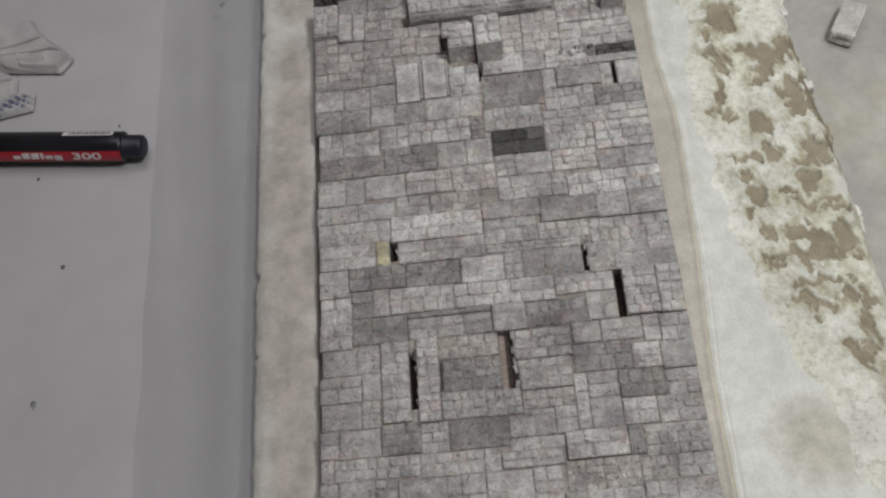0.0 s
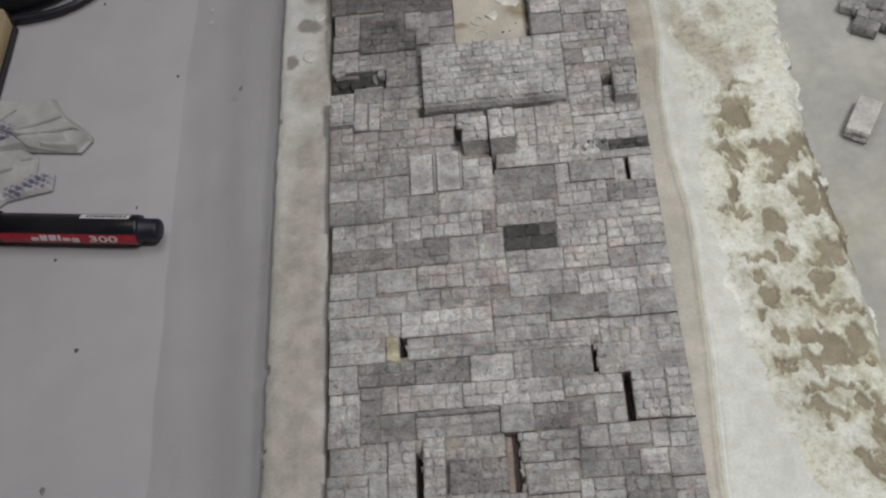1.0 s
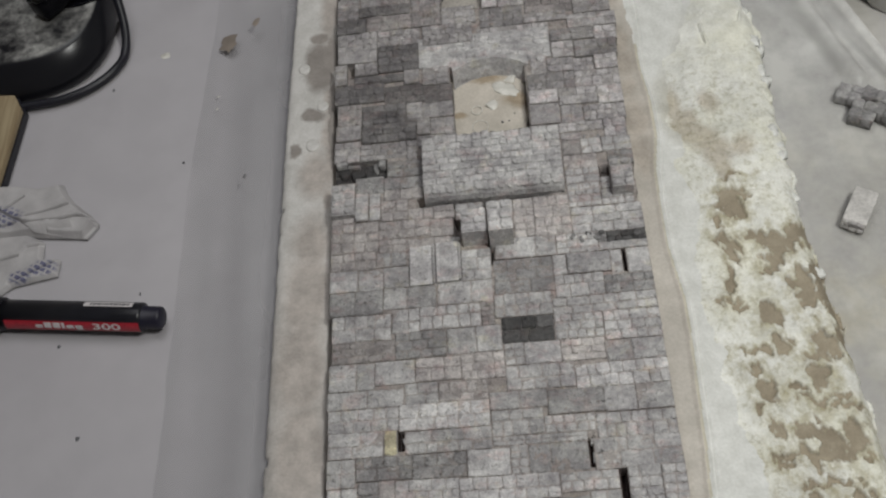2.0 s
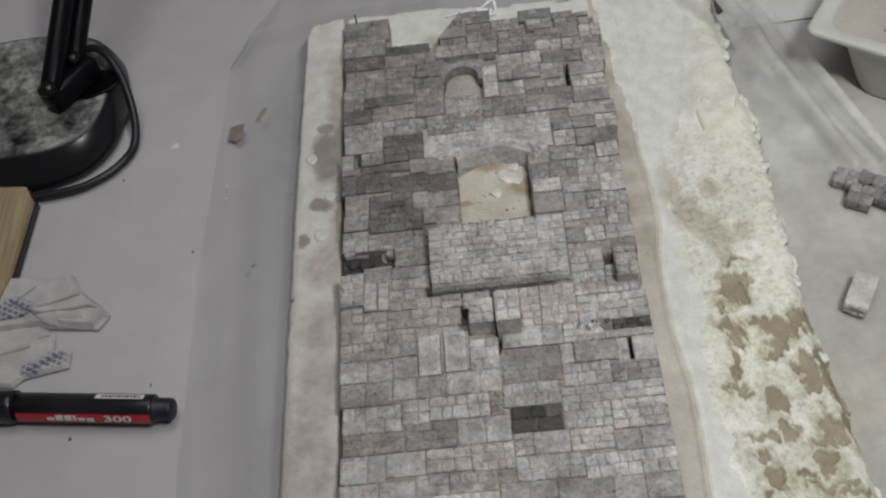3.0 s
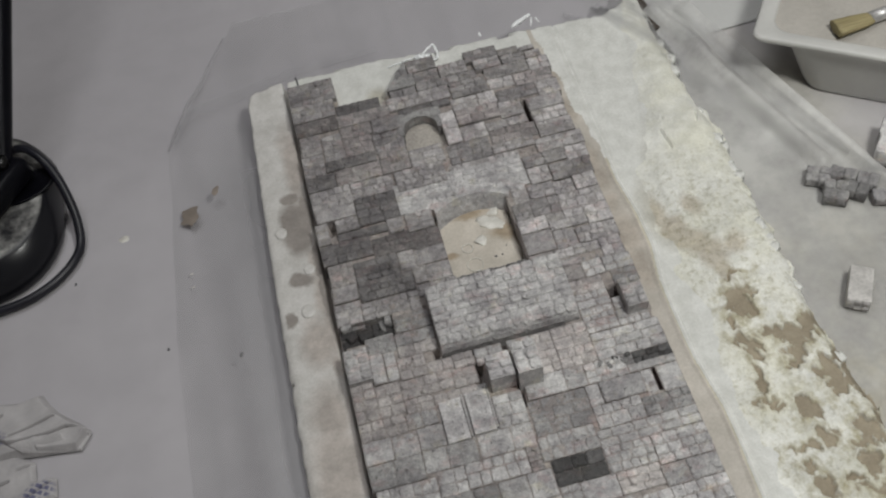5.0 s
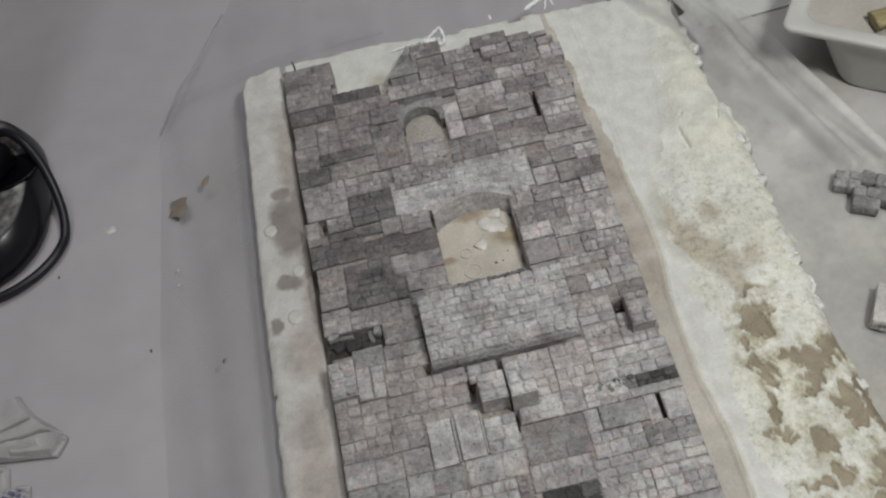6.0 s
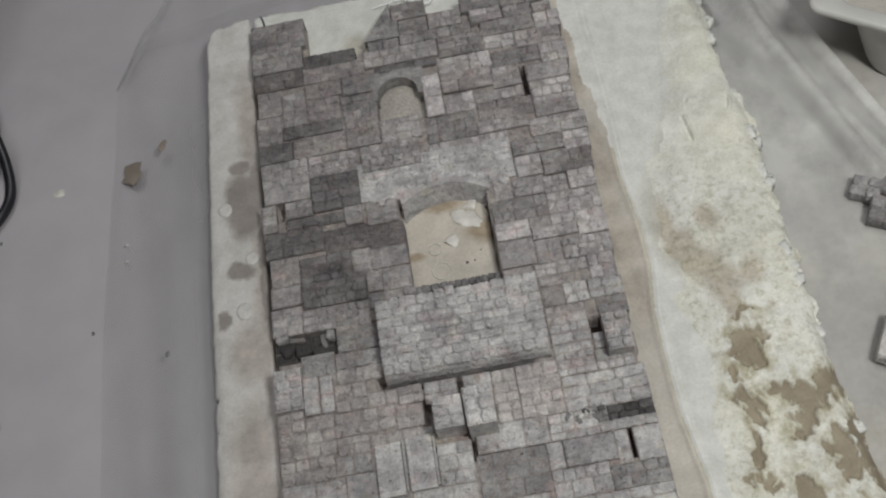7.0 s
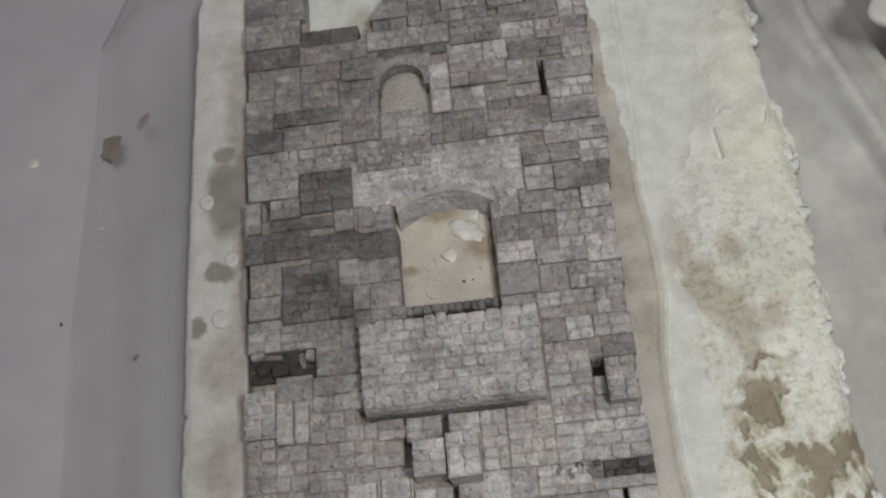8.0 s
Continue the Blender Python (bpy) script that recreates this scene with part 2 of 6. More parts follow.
def film_material(name, alpha):
    """Thin clear plastic sheet: mostly see-through, a little grey, dustier towards the near end."""
    m, nt, bsdf = base_material(name, 0.4)
    c = coords(nt, "World")
    a = noise_of(nt, c, 18, 2)
    up = nt.nodes.new("ShaderNodeSeparateXYZ")
    nt.links.new(c, up.inputs[0])
    # plaster dust lies on it beyond the slab
    dusty = nt.nodes.new("ShaderNodeMapRange")
    dusty.inputs[1].default_value, dusty.inputs[2].default_value = 0.12, 0.17
    nt.links.new(up.outputs["X"], dusty.inputs[0])
    lying = nt.nodes.new("ShaderNodeMath")
    lying.operation, lying.use_clamp = "MULTIPLY", True
    nt.links.new(dusty.outputs[0], lying.inputs[0]), nt.links.new(noise_of(nt, c, 16, 6, 0.62, 0.20, 0.62), lying.inputs[1])
    # paler and thicker towards the far end, yellowish with dried slops at the near one
    far = nt.nodes.new("ShaderNodeMapRange")
    far.inputs[1].default_value, far.inputs[2].default_value = 0.30, 0.46
    nt.links.new(up.outputs["Y"], far.inputs[0])
    dust = mix_rgb(nt, mix_rgb(nt, (0.60, 0.585, 0.535, 1), (0.50, 0.470, 0.390, 1), noise_of(nt, c, 45, 5, 0.62, 0.42, 0.66)), (0.69, 0.685, 0.665, 1), far.outputs[0])
    nt.links.new(mix_rgb(nt, mix_rgb(nt, (0.41, 0.405, 0.42, 1), (0.48, 0.475, 0.49, 1), a), dust, lying.outputs[0]), bsdf.inputs["Base Color"])
    thick = nt.nodes.new("ShaderNodeMapRange")
    thick.inputs[1].default_value, thick.inputs[2].default_value, thick.inputs[3].default_value, thick.inputs[4].default_value = 0.30, 0.56, alpha[0], alpha[1]
    nt.links.new(up.outputs["Y"], thick.inputs[0])
    beside = nt.nodes.new("ShaderNodeMapRange")
    beside.inputs[1].default_value, beside.inputs[2].default_value, beside.inputs[3].default_value, beside.inputs[4].default_value = -0.178, -0.125, 0.0, alpha[2]
    nt.links.new(up.outputs["X"], beside.inputs[0])
    left = nt.nodes.new("ShaderNodeMath")
    left.operation, left.inputs[1].default_value = "LESS_THAN", -0.09
    nt.links.new(up.outputs["X"], left.inputs[0])
    tent = nt.nodes.new("ShaderNodeMath")
    tent.operation = "MULTIPLY"
    ends = nt.nodes.new("ShaderNodeMapRange")
    ends.inputs[1].default_value, ends.inputs[2].default_value, ends.inputs[3].default_value, ends.inputs[4].default_value = 0.53, 0.62, 1.0, 0.0
    nt.links.new(up.outputs["Y"], ends.inputs[0])
    low = nt.nodes.new("ShaderNodeMath")
    low.operation = "MULTIPLY"
    nt.links.new(left.outputs[0], low.inputs[0]), nt.links.new(ends.outputs[0], low.inputs[1])
    nt.links.new(beside.outputs[0], tent.inputs[0]), nt.links.new(low.outputs[0], tent.inputs[1])
    long = nt.nodes.new("ShaderNodeMapping")
    long.inputs["Scale"].default_value = (1, 0.12, 1)
    nt.links.new(c, long.inputs["Vector"])
    wrinkle = nt.nodes.new("ShaderNodeMath")
    wrinkle.operation, wrinkle.use_clamp = "MULTIPLY", True
    soft = nt.nodes.new("ShaderNodeMapRange")
    soft.inputs[3].default_value, soft.inputs[4].default_value = 0.55, 1.5
    nt.links.new(noise_of(nt, long.outputs[0], 55, 3, 0.5, 0.3, 0.7), soft.inputs[0])
    nt.links.new(thick.outputs[0], wrinkle.inputs[0]), nt.links.new(soft.outputs[0], wrinkle.inputs[1])
    most = nt.nodes.new("ShaderNodeMath")
    most.operation = "MAXIMUM"
    nt.links.new(wrinkle.outputs[0], most.inputs[0]), nt.links.new(tent.outputs[0], most.inputs[1])
    cover = nt.nodes.new("ShaderNodeMath")
    cover.operation, cover.inputs[1].default_value, cover.use_clamp = "MULTIPLY_ADD", alpha[3], True
    nt.links.new(lying.outputs[0], cover.inputs[0]), nt.links.new(most.outputs[0], cover.inputs[2])
    nt.links.new(cover.outputs[0], bsdf.inputs["Alpha"])
    bumped(nt, bsdf, [(noise_of(nt, c, 30, 2), 0.0008, 0.2)])
    return m


def wood_material(name, light, dark, along=(1, 0.06, 1)):
    m, nt, bsdf = base_material(name, 0.65)
    c = coords(nt, "Object")
    mp = nt.nodes.new("ShaderNodeMapping")
    mp.inputs["Scale"].default_value = along
    nt.links.new(c, mp.inputs["Vector"])
    g = noise_of(nt, mp.outputs[0], 420, 3, 0.6, 0.3, 0.7)
    nt.links.new(mix_rgb(nt, rgba(light), rgba(dark), g), bsdf.inputs["Base Color"])
    bumped(nt, bsdf, [(g, 0.0003, 0.5)])
    return m


def dusty_black():
    m, nt, bsdf = base_material("dusty_black_enamel", 0.3)
    bsdf.inputs["Specular IOR Level"].default_value = 0.4
    c = coords(nt, "World")
    n1 = noise_of(nt, c, 32, 6, 0.62, 0.34, 0.60)
    n2 = noise_of(nt, c, 170, 3, 0.6, 0.2, 0.7)
    f = nt.nodes.new("ShaderNodeMath")
    f.operation = "MULTIPLY"
    nt.links.new(n1, f.inputs[0]), nt.links.new(n2, f.inputs[1])
    up = nt.nodes.new("ShaderNodeSeparateXYZ")
    nt.links.new(nt.nodes.new("ShaderNodeNewGeometry").outputs["Normal"], up.inputs[0])
    lie = nt.nodes.new("ShaderNodeMapRange")
    lie.inputs[1].default_value, lie.inputs[2].default_value = 0.88, 0.985
    nt.links.new(up.outputs["Z"], lie.inputs[0])
    dust = nt.nodes.new("ShaderNodeMath")
    dust.operation = "MULTIPLY"
    nt.links.new(f.outputs[0], dust.inputs[0]), nt.links.new(lie.outputs[0], dust.inputs[1])
    nt.links.new(mix_rgb(nt, (0.010, 0.010, 0.013, 1), (0.47, 0.465, 0.445, 1), dust.outputs[0]), bsdf.inputs["Base Color"])
    nt.links.new(mix_rgb(nt, (0.28, 0.28, 0.28, 1), (0.9, 0.9, 0.9, 1), dust.outputs[0]), bsdf.inputs["Roughness"])
    return m


def tissue_material():
    m, nt, bsdf = base_material("printed_paper_tissue", 0.95)
    c = coords(nt)
    mask = blob_mask(nt, [(-0.281, 0.3835, 0.0125, 0.0075), (-0.2640, 0.3440, 0.0065, 0.0040), (-0.2520, 0.3490, 0.0085, 0.0048)], 0.002, 90)
    turn = nt.nodes.new("ShaderNodeMapping")
    turn.inputs["Rotation"].default_value = (0, 0, 0.5)
    nt.links.new(c, turn.inputs["Vector"])
    br = nt.nodes.new("ShaderNodeTexBrick")
    br.inputs["Scale"].default_value, br.inputs["Brick Width"].default_value, br.inputs["Row Height"].default_value, br.inputs["Mortar Size"].default_value = 190, 0.8, 0.62, 0.12
    br.inputs["Color1"].default_value = br.inputs["Color2"].default_value = (0, 0, 0, 1)
    br.inputs["Mortar"].default_value = (1, 1, 1, 1)
    nt.links.new(turn.outputs[0], br.inputs["Vector"])
    r = nt.nodes.new("ShaderNodeMapRange")
    r.inputs[1].default_value, r.inputs[2].default_value, r.inputs[3].default_value, r.inputs[4].default_value = 0.0, 1.0, 1.0, 0.15
    nt.links.new(br.outputs["Color"], r.inputs[0])
    both = nt.nodes.new("ShaderNodeMath")
    both.operation = "MULTIPLY"
    nt.links.new(mask, both.inputs[0]), nt.links.new(r.outputs[0], both.inputs[1])
    paper = mix_rgb(nt, (0.405, 0.388, 0.396, 1), (0.515, 0.498, 0.502, 1), noise_of(nt, c, 70))
    nt.links.new(mix_rgb(nt, paper, (0.15, 0.15, 0.235, 1), both.outputs[0]), bsdf.inputs["Base Color"])
    bumped(nt, bsdf, [(noise_of(nt, c, 900, 2), 0.0002, 0.6)])
    return m


M_CLOTH = cloth_material()
M_FILM = film_material("clear_plastic_film", (0.20, 0.13, 0.42, 0.62))
M_FOLD = film_material("doubled_plastic_film", (0.12, 0.12, 0.0, 0.0))
M_STONE = stone_material()
M_GLINT = grainy("film_crest_glint", (0.93, 0.94, 0.95), 0.97, 1.02, 60, 300, 0.08, 0.0, amp=0.1)
M_SLAB = plaster_material("cast_plaster", (0.63, 0.612, 0.60), (0.445, 0.402, 0.372), [
    (-0.0905, 0.5150, 0.0062, 0.0290), (-0.0887, 0.4396, 0.0039, 0.0128), (-0.0886, 0.4145, 0.0041, 0.0184), (-0.0882, 0.3906, 0.0037, 0.0146), (-0.0960, 0.3850, 0.0090, 0.0150), (-0.0900, 0.3683, 0.0031, 0.0084), (-0.0970, 0.3400, 0.0100, 0.0180), (-0.0985, 0.3080, 0.0130, 0.0280), (-0.1000, 0.2680, 0.0140, 0.0320),
    (-0.0985, 0.2200, 0.0150, 0.0340), (-0.0995, 0.1750, 0.0150, 0.0320), (-0.0975, 0.1300, 0.0130, 0.0300)], 0.6, 0.0003, False,
    [(-0.0958, 0.4658, 0.0092, 0.0196), (-0.0895, 0.4745, 0.0046, 0.0137), (-0.0967, 0.4883, 0.0053, 0.0041), (-0.0997, 0.4286, 0.0066, 0.0044), (-0.1089, 0.4036, 0.0035, 0.0054), (-0.0872, 0.4280, 0.0030, 0.0300)], (0.004, 1.25, 0.85), 0.57, 0.55)
M_BEAD = plaster_material("cream_plaster_bead", (0.60, 0.56, 0.47), (0.4, 0.35, 0.3), [], 0.5, 0.0004)
M_DAMP = plaster_material("damp_plaster", (0.545, 0.505, 0.460), (0.415, 0.370, 0.322), [
    (0.082, 0.447, 0.006, 0.008), (0.081, 0.428, 0.004, 0.006), (0.080, 0.540, 0.005, 0.012), (0.083, 0.405, 0.006, 0.012), (0.083, 0.380, 0.005, 0.014), (0.081, 0.462, 0.004, 0.012), (0.0800, 0.505, 0.004, 0.010)], 0.55, 0.0004)
M_WHITE = plaster_material("white_plaster", (0.712, 0.712, 0.694), (0.51, 0.49, 0.425), [
    (0.135, 0.440, 0.020, 0.035), (0.125, 0.120, 0.018, 0.016), (0.110, 0.415, 0.012, 0.024), (-0.0300, 0.5510, 0.0070, 0.0100), (-0.0480, 0.5470, 0.0090, 0.0040)], 0.5, 0.0003, even=0.35)
M_CRUMB = plaster_material("crumbly_plaster", (0.745, 0.742, 0.712), (0.50, 0.462, 0.400), [
    (0.1230, 0.4140, 0.0050, 0.0080), (0.1370, 0.3820, 0.0060, 0.0060), (0.1106, 0.5543, 0.0049, 0.0264), (0.1151, 0.5219, 0.0055, 0.0149)], 0.75, 0.0008, True,
    [(0.1040, 0.4140, 0.0045, 0.0130), (0.1080, 0.4010, 0.0070, 0.0085), (0.1160, 0.3900, 0.0085, 0.0085), (0.1225, 0.3790, 0.0075, 0.0095), (0.1120, 0.3930, 0.0080, 0.0080), (0.1240, 0.3680, 0.0050, 0.0080), (0.1590, 0.136, 0.006, 0.018), (0.1620, 0.108, 0.006, 0.022)], (0.005, 1.35, 0.7), 0.86)
M_CREAM = plaster_material("cream_plaster_recess", (0.56, 0.512, 0.455), (0.36, 0.290, 0.21), [
    (0.002, 0.4440, 0.010, 0.0035), (0.018, 0.426, 0.007, 0.0055), (-0.015, 0.4180, 0.004, 0.0025)], 0.55, 0.0003)
M_BLOB = plaster_material("spilled_plaster", (0.72, 0.70, 0.66), (0.6, 0.5, 0.4), [], 0.4, 0.0003)
M_SMOOTH = grainy("smooth_grey_plaster", (0.55, 0.53, 0.51), 0.85, 1.1, 80, 700, 0.7, 0.0002, where="World")
M_PINKISH = grainy("pinkish_plaster", (0.33, 0.265, 0.235), 0.85, 1.1, 80, 700, 0.7, 0.0002, where="World")
M_NICHE = grainy("beige_niche_plaster", (0.42, 0.388, 0.352), 0.88, 1.08, 80, 700, 0.7, 0.0002, where="World")
M_BLACK = dusty_black()
M_BARS = grainy("black_lacquer", (0.004, 0.004, 0.006), 0.9, 1.3, 60, 500, 0.30, 0.0)
M_BARS.node_tree.nodes["Principled BSDF"].inputs["Specular IOR Level"].default_value = 0.12
M_PEN = grainy("black_plastic", (0.010, 0.010, 0.014), 0.9, 1.4, 90, 900, 0.32, 0.0)
M_PLUG = grainy("dark_blue_black_plastic", (0.010, 0.009, 0.022), 0.9, 1.3, 90, 900, 0.5, 0.0)
M_RED = grainy("red_label_print", (0.42, 0.018, 0.035), 0.9, 1.08, 90, 900, 0.4, 0.0)
M_INK = grainy("white_label_print", (0.70, 0.66, 0.67), 0.92, 1.05, 200, 900, 0.5, 0.0)
M_GREYINK = grainy("grey_label_print", (0.12, 0.12, 0.13), 0.92, 1.05, 200, 900, 0.5, 0.0)
M_CORD = grainy("black_cord_and_shade", (0.010, 0.010, 0.016), 0.9, 1.2, 90, 900, 0.42, 0.0)
M_STEEL = grainy("worn_steel", (0.05, 0.05, 0.05), 0.7, 1.2, 200, 900, 0.35, 0.0, metal=1.0)
M_TIN = grainy("pale_tin", (0.62, 0.61, 0.60), 0.85, 1.1, 200, 900, 0.45, 0.0, metal=0.6)
M_PINE = wood_material("pine", (0.40, 0.32, 0.20), (0.25, 0.185, 0.105))
M_TUB = grainy("white_translucent_plastic", (0.55, 0.545, 0.525), 0.92, 1.05, 25, 300, 0.4, 0.0, where="World", amp=0.1)
M_FILL = grainy("set_plaster_filling", (0.43, 0.405, 0.37), 0.9, 1.06, 30, 400, 0.8, 0.0003, where="World", amp=0.25)
M_BRISTLE = wood_material("yellow_bristle", (0.40, 0.345, 0.18), (0.21, 0.17, 0.085), (0.05, 2.5, 2.5))
M_TISSUE = tissue_material()
M_PAPER = grainy("white_paper", (0.54, 0.54, 0.53), 0.96, 1.03, 14, 300, 0.7, 0.0, where="World", amp=0.1)
M_STAIN = plaster_material("dried_brown_stain", (0.290, 0.245, 0.215), (0.2, 0.15, 0.1), [], 0.7, 0.0002)
M_DIRT = grainy("grey_dirt", (0.24, 0.235, 0.24), 0.85, 1.1, 200, 900, 0.8, 0.0)
M_WALL = grainy("painted_room_wall", (0.80, 0.79, 0.77), 0.95, 1.04, 3, 60, 0.9, 0.0003, where="World")
M_FLOOR = grainy("brown_floor_boards", (0.20, 0.14, 0.09), 0.8, 1.15, 6, 90, 0.55, 0.0003, where="World")
M_GAP = wood_material("dark_brown_gap", (0.06, 0.045, 0.035), (0.035, 0.027, 0.02))
M_TABLE = wood_material("table_wood", (0.30, 0.20, 0.12), (0.20, 0.13, 0.07))


# ---------------------------------------------------------------- mesh helpers
def part(name, bm, material, parent=None, label="", smooth=True):
    """Links a bmesh as one mesh object, under a thing or a part if a parent is given."""
    me = bpy.data.meshes.new(name)
    bm.to_mesh(me)
    bm.free()
    return part_of_mesh(name, me, material, parent, label, smooth)


def part_of_mesh(name, me, material, parent=None, label="", smooth=True):
    for m in (material if isinstance(material, (list, tuple)) else (material,)):
        me.materials.append(m)
    if smooth:
        me.polygons.foreach_set("use_smooth", [True] * len(me.polygons))
    ob = new(name, me)
    if parent:
        ob.parent = parent
    if label:
        tagged(ob, label)
    return ob


def thing(name, label, category, at=(0, 0, 0), turn=0.0, kind="", group=""):
    ob = new(name)
    ob.empty_display_size = 0.01
    ob.matrix_world = pose(at[0], at[1], at[2], 0, 0, turn)
    return tagged(ob, label, category, group, kind)


# what lies on the table, and the slab on it, spread out from the origin by this much
TABLE_SPREAD, SLAB_SPREAD = (1.0257, 1.0192, 1), (1.0067, 1.0048, 1)


def settle(ob, spread=TABLE_SPREAD):
    ob.matrix_world = Matrix.Diagonal((*spread, 1)) @ ob.matrix_world
    return ob


def box_bm(x0, y0, z0, x1, y1, z1, bevel=0.0, rough=0.0, cuts=0):
    bm = bmesh.new()
    bmesh.ops.create_cube(bm, size=1)
    for v in bm.verts:
        v.co = Vector((x0 + (v.co.x + 0.5) * (x1 - x0), y0 + (v.co.y + 0.5) * (y1 - y0), z0 + (v.co.z + 0.5) * (z1 - z0)))
    if bevel:
        bmesh.ops.bevel(bm, geom=bm.edges[:], offset=bevel, segments=2, affect="EDGES", profile=0.6)
    if cuts:
        bmesh.ops.subdivide_edges(bm, edges=bm.edges[:], cuts=cuts, use_grid_fill=True)
    if rough:
        for v in bm.verts:
            v.co += noise.noise_vector(v.co * 160) * rough
    return bm


def lathe_bm(profile, n=32, sx=1.0, sy=1.0, caps=True):
    """A turned body round z; profile: (radius, height) from below."""
    bm = bmesh.new()
    rings = [[bm.verts.new((r * sx * math.cos(2 * math.pi * i / n), r * sy * math.sin(2 * math.pi * i / n), z)) for i in range(n)] for r, z in profile]
    for a, b in zip(rings, rings[1:]):
        for i in range(n):
            bm.faces.new((a[i], a[(i + 1) % n], b[(i + 1) % n], b[i]))
    if caps:
        bm.faces.new(rings[-1])
        bm.faces.new(rings[0][::-1])
    return bm


def tube_bm(points, radius, n=10, closed_ends=True):
    """A round bar along points."""
    bm = bmesh.new()
    pts = [Vector(p) for p in points]
    rings = []
    for i, p in enumerate(pts):
        d = (pts[min(i + 1, len(pts) - 1)] - pts[max(i - 1, 0)]).normalized()
        side = d.cross(Vector((0, 0, 1)))
        side = side.normalized() if side.length > 1e-4 else Vector((1, 0, 0))
        up = side.cross(d)
        rings.append([bm.verts.new(p + radius * (math.cos(a) * side + math.sin(a) * up)) for a in [2 * math.pi * k / n for k in range(n)]])
    for a, b in zip(rings, rings[1:]):
        for i in range(n):
            bm.faces.new((a[i], a[(i + 1) % n], b[(i + 1) % n], b[i]))
    if closed_ends:
        bm.faces.new(rings[0][::-1]), bm.faces.new(rings[-1])
    return bm


def curve_points(ctrl, steps=10):
    """A smooth line through control points."""
    pts = [Vector(c) for c in ctrl]
    out = []
    for i in range(len(pts) - 1):
        p0, p1, p2, p3 = pts[max(i - 1, 0)], pts[i], pts[i + 1], pts[min(i + 2, len(pts) - 1)]
        for k in range(steps):
            t = k / steps
            out.append(0.5 * (2 * p1 + (p2 - p0) * t + (2 * p0 - 5 * p1 + 4 * p2 - p3) * t * t + (3 * p1 - p0 - 3 * p2 + p3) * t ** 3))
    return out + [pts[-1]]


def polygon_bm(points, z0, z1):
    bm = bmesh.new()
    low = [bm.verts.new((x, y, z0)) for x, y in points]
    top = [bm.verts.new((x, y, z1)) for x, y in points]
    n = len(points)
    for i in range(n):
        bm.faces.new((low[i], low[(i + 1) % n], top[(i + 1) % n], top[i]))
    bmesh.ops.triangulate(bm, faces=[bm.faces.new(top)])
    bmesh.ops.recalc_face_normals(bm, faces=bm.faces)
    return bm


def piecewise(table, v):
    """Straight lines through a table of (v, value)."""
    if v <= table[0][0]:
        return table[0][1]
    for (a, x), (b, y) in zip(table, table[1:]):
        if v <= b:
            return x + (y - x) * (v - a) / (b - a)
    return table[-1][1]


def sheet(name, xs, ys, height, material, parent=None, label="", keep=None, pick=None, skirt=None, warp=None):
    """A height field over xs, ys; keep(x, y) trims it; pick(x, y, z) chooses the material slot; skirt: its rim goes down to that height."""
    grid, faces, mats, verts = {}, [], [], []
    for i, x in enumerate(xs):
        for j, y in enumerate(ys):
            grid[i, j] = len(verts)
            wx = warp(x, y) if warp else x
            verts.append((wx, y, height(wx, y)))
    for i in range(len(xs) - 1):
        for j in range(len(ys) - 1):
            cx, cy = (xs[i] + xs[i + 1]) / 2, (ys[j] + ys[j + 1]) / 2
            if keep and not keep(cx, cy):
                continue
            q = (grid[i, j], grid[i + 1, j], grid[i + 1, j + 1], grid[i, j + 1])
            faces.append(q)
            mats.append(pick(cx, cy, sum(verts[k][2] for k in q) / 4) if pick else 0)
    if skirt is not None:
        edges = {}
        for q, m in zip(faces, mats):
            for a, b in zip(q, q[1:] + q[:1]):
                if (b, a) in edges:
                    del edges[b, a]
                else:
                    edges[a, b] = m
        low = {}
        for (a, b), m in edges.items():
            for k in (a, b):
                if k not in low:
                    low[k] = len(verts)
                    verts.append((verts[k][0], verts[k][1], skirt))
            faces.append((b, a, low[a], low[b]))
            mats.append(m)
    used = sorted({k for q in faces for k in q})
    at = {k: n for n, k in enumerate(used)}
    me = bpy.data.meshes.new(name)
    me.from_pydata([verts[k] for k in used], [], [tuple(at[k] for k in q) for q in faces])
    ob = part_of_mesh(name, me, material, parent, label)
    me.polygons.foreach_set("material_index", mats)
    return ob


def span(a, b, step):
    n = max(1, round((b - a) / step))
    return [a + (b - a) * i / n for i in range(n + 1)]


def fbm(x, y, scale, octaves=4, seed=0.0):
    return noise.fractal(Vector((x * scale, y * scale, seed)), 1.0, 2.0, octaves)


# ---------------------------------------------------------------- room and table
def room():
    x0, x1, y0, y1, z0, z1, t = -1.9, 2.1, -1.6, 2.6, -0.75, 1.78, 0.12
    for name, b, mat, label in (
            ("floor", (x0, y0, z0 - t, x1, y1, z0), M_FLOOR, "brown wooden floor of the work room"),
            ("ceiling", (x0, y0, z1, x1, y1, z1 + t), M_WALL, "plain painted ceiling of the work room"),
            ("wall_west", (x0 - t, y0, z0, x0, y1, z1), M_WALL, "plain painted wall of the work room"),
            ("wall_east", (x1, y0, z0, x1 + t, y1, z1), M_WALL, "plain painted wall of the work room"),
            ("wall_south", (x0 - t, y0 - t, z0, x1 + t, y0, z1), M_WALL, "plain painted wall of the work room"),
            ("wall_north", (x0 - t, y1, z0, x1 + t, y1 + t, z1), M_WALL, "plain painted wall of the work room")):
        tagged(part(name, box_bm(*b), mat, smooth=False), label, "room", kind="structure")


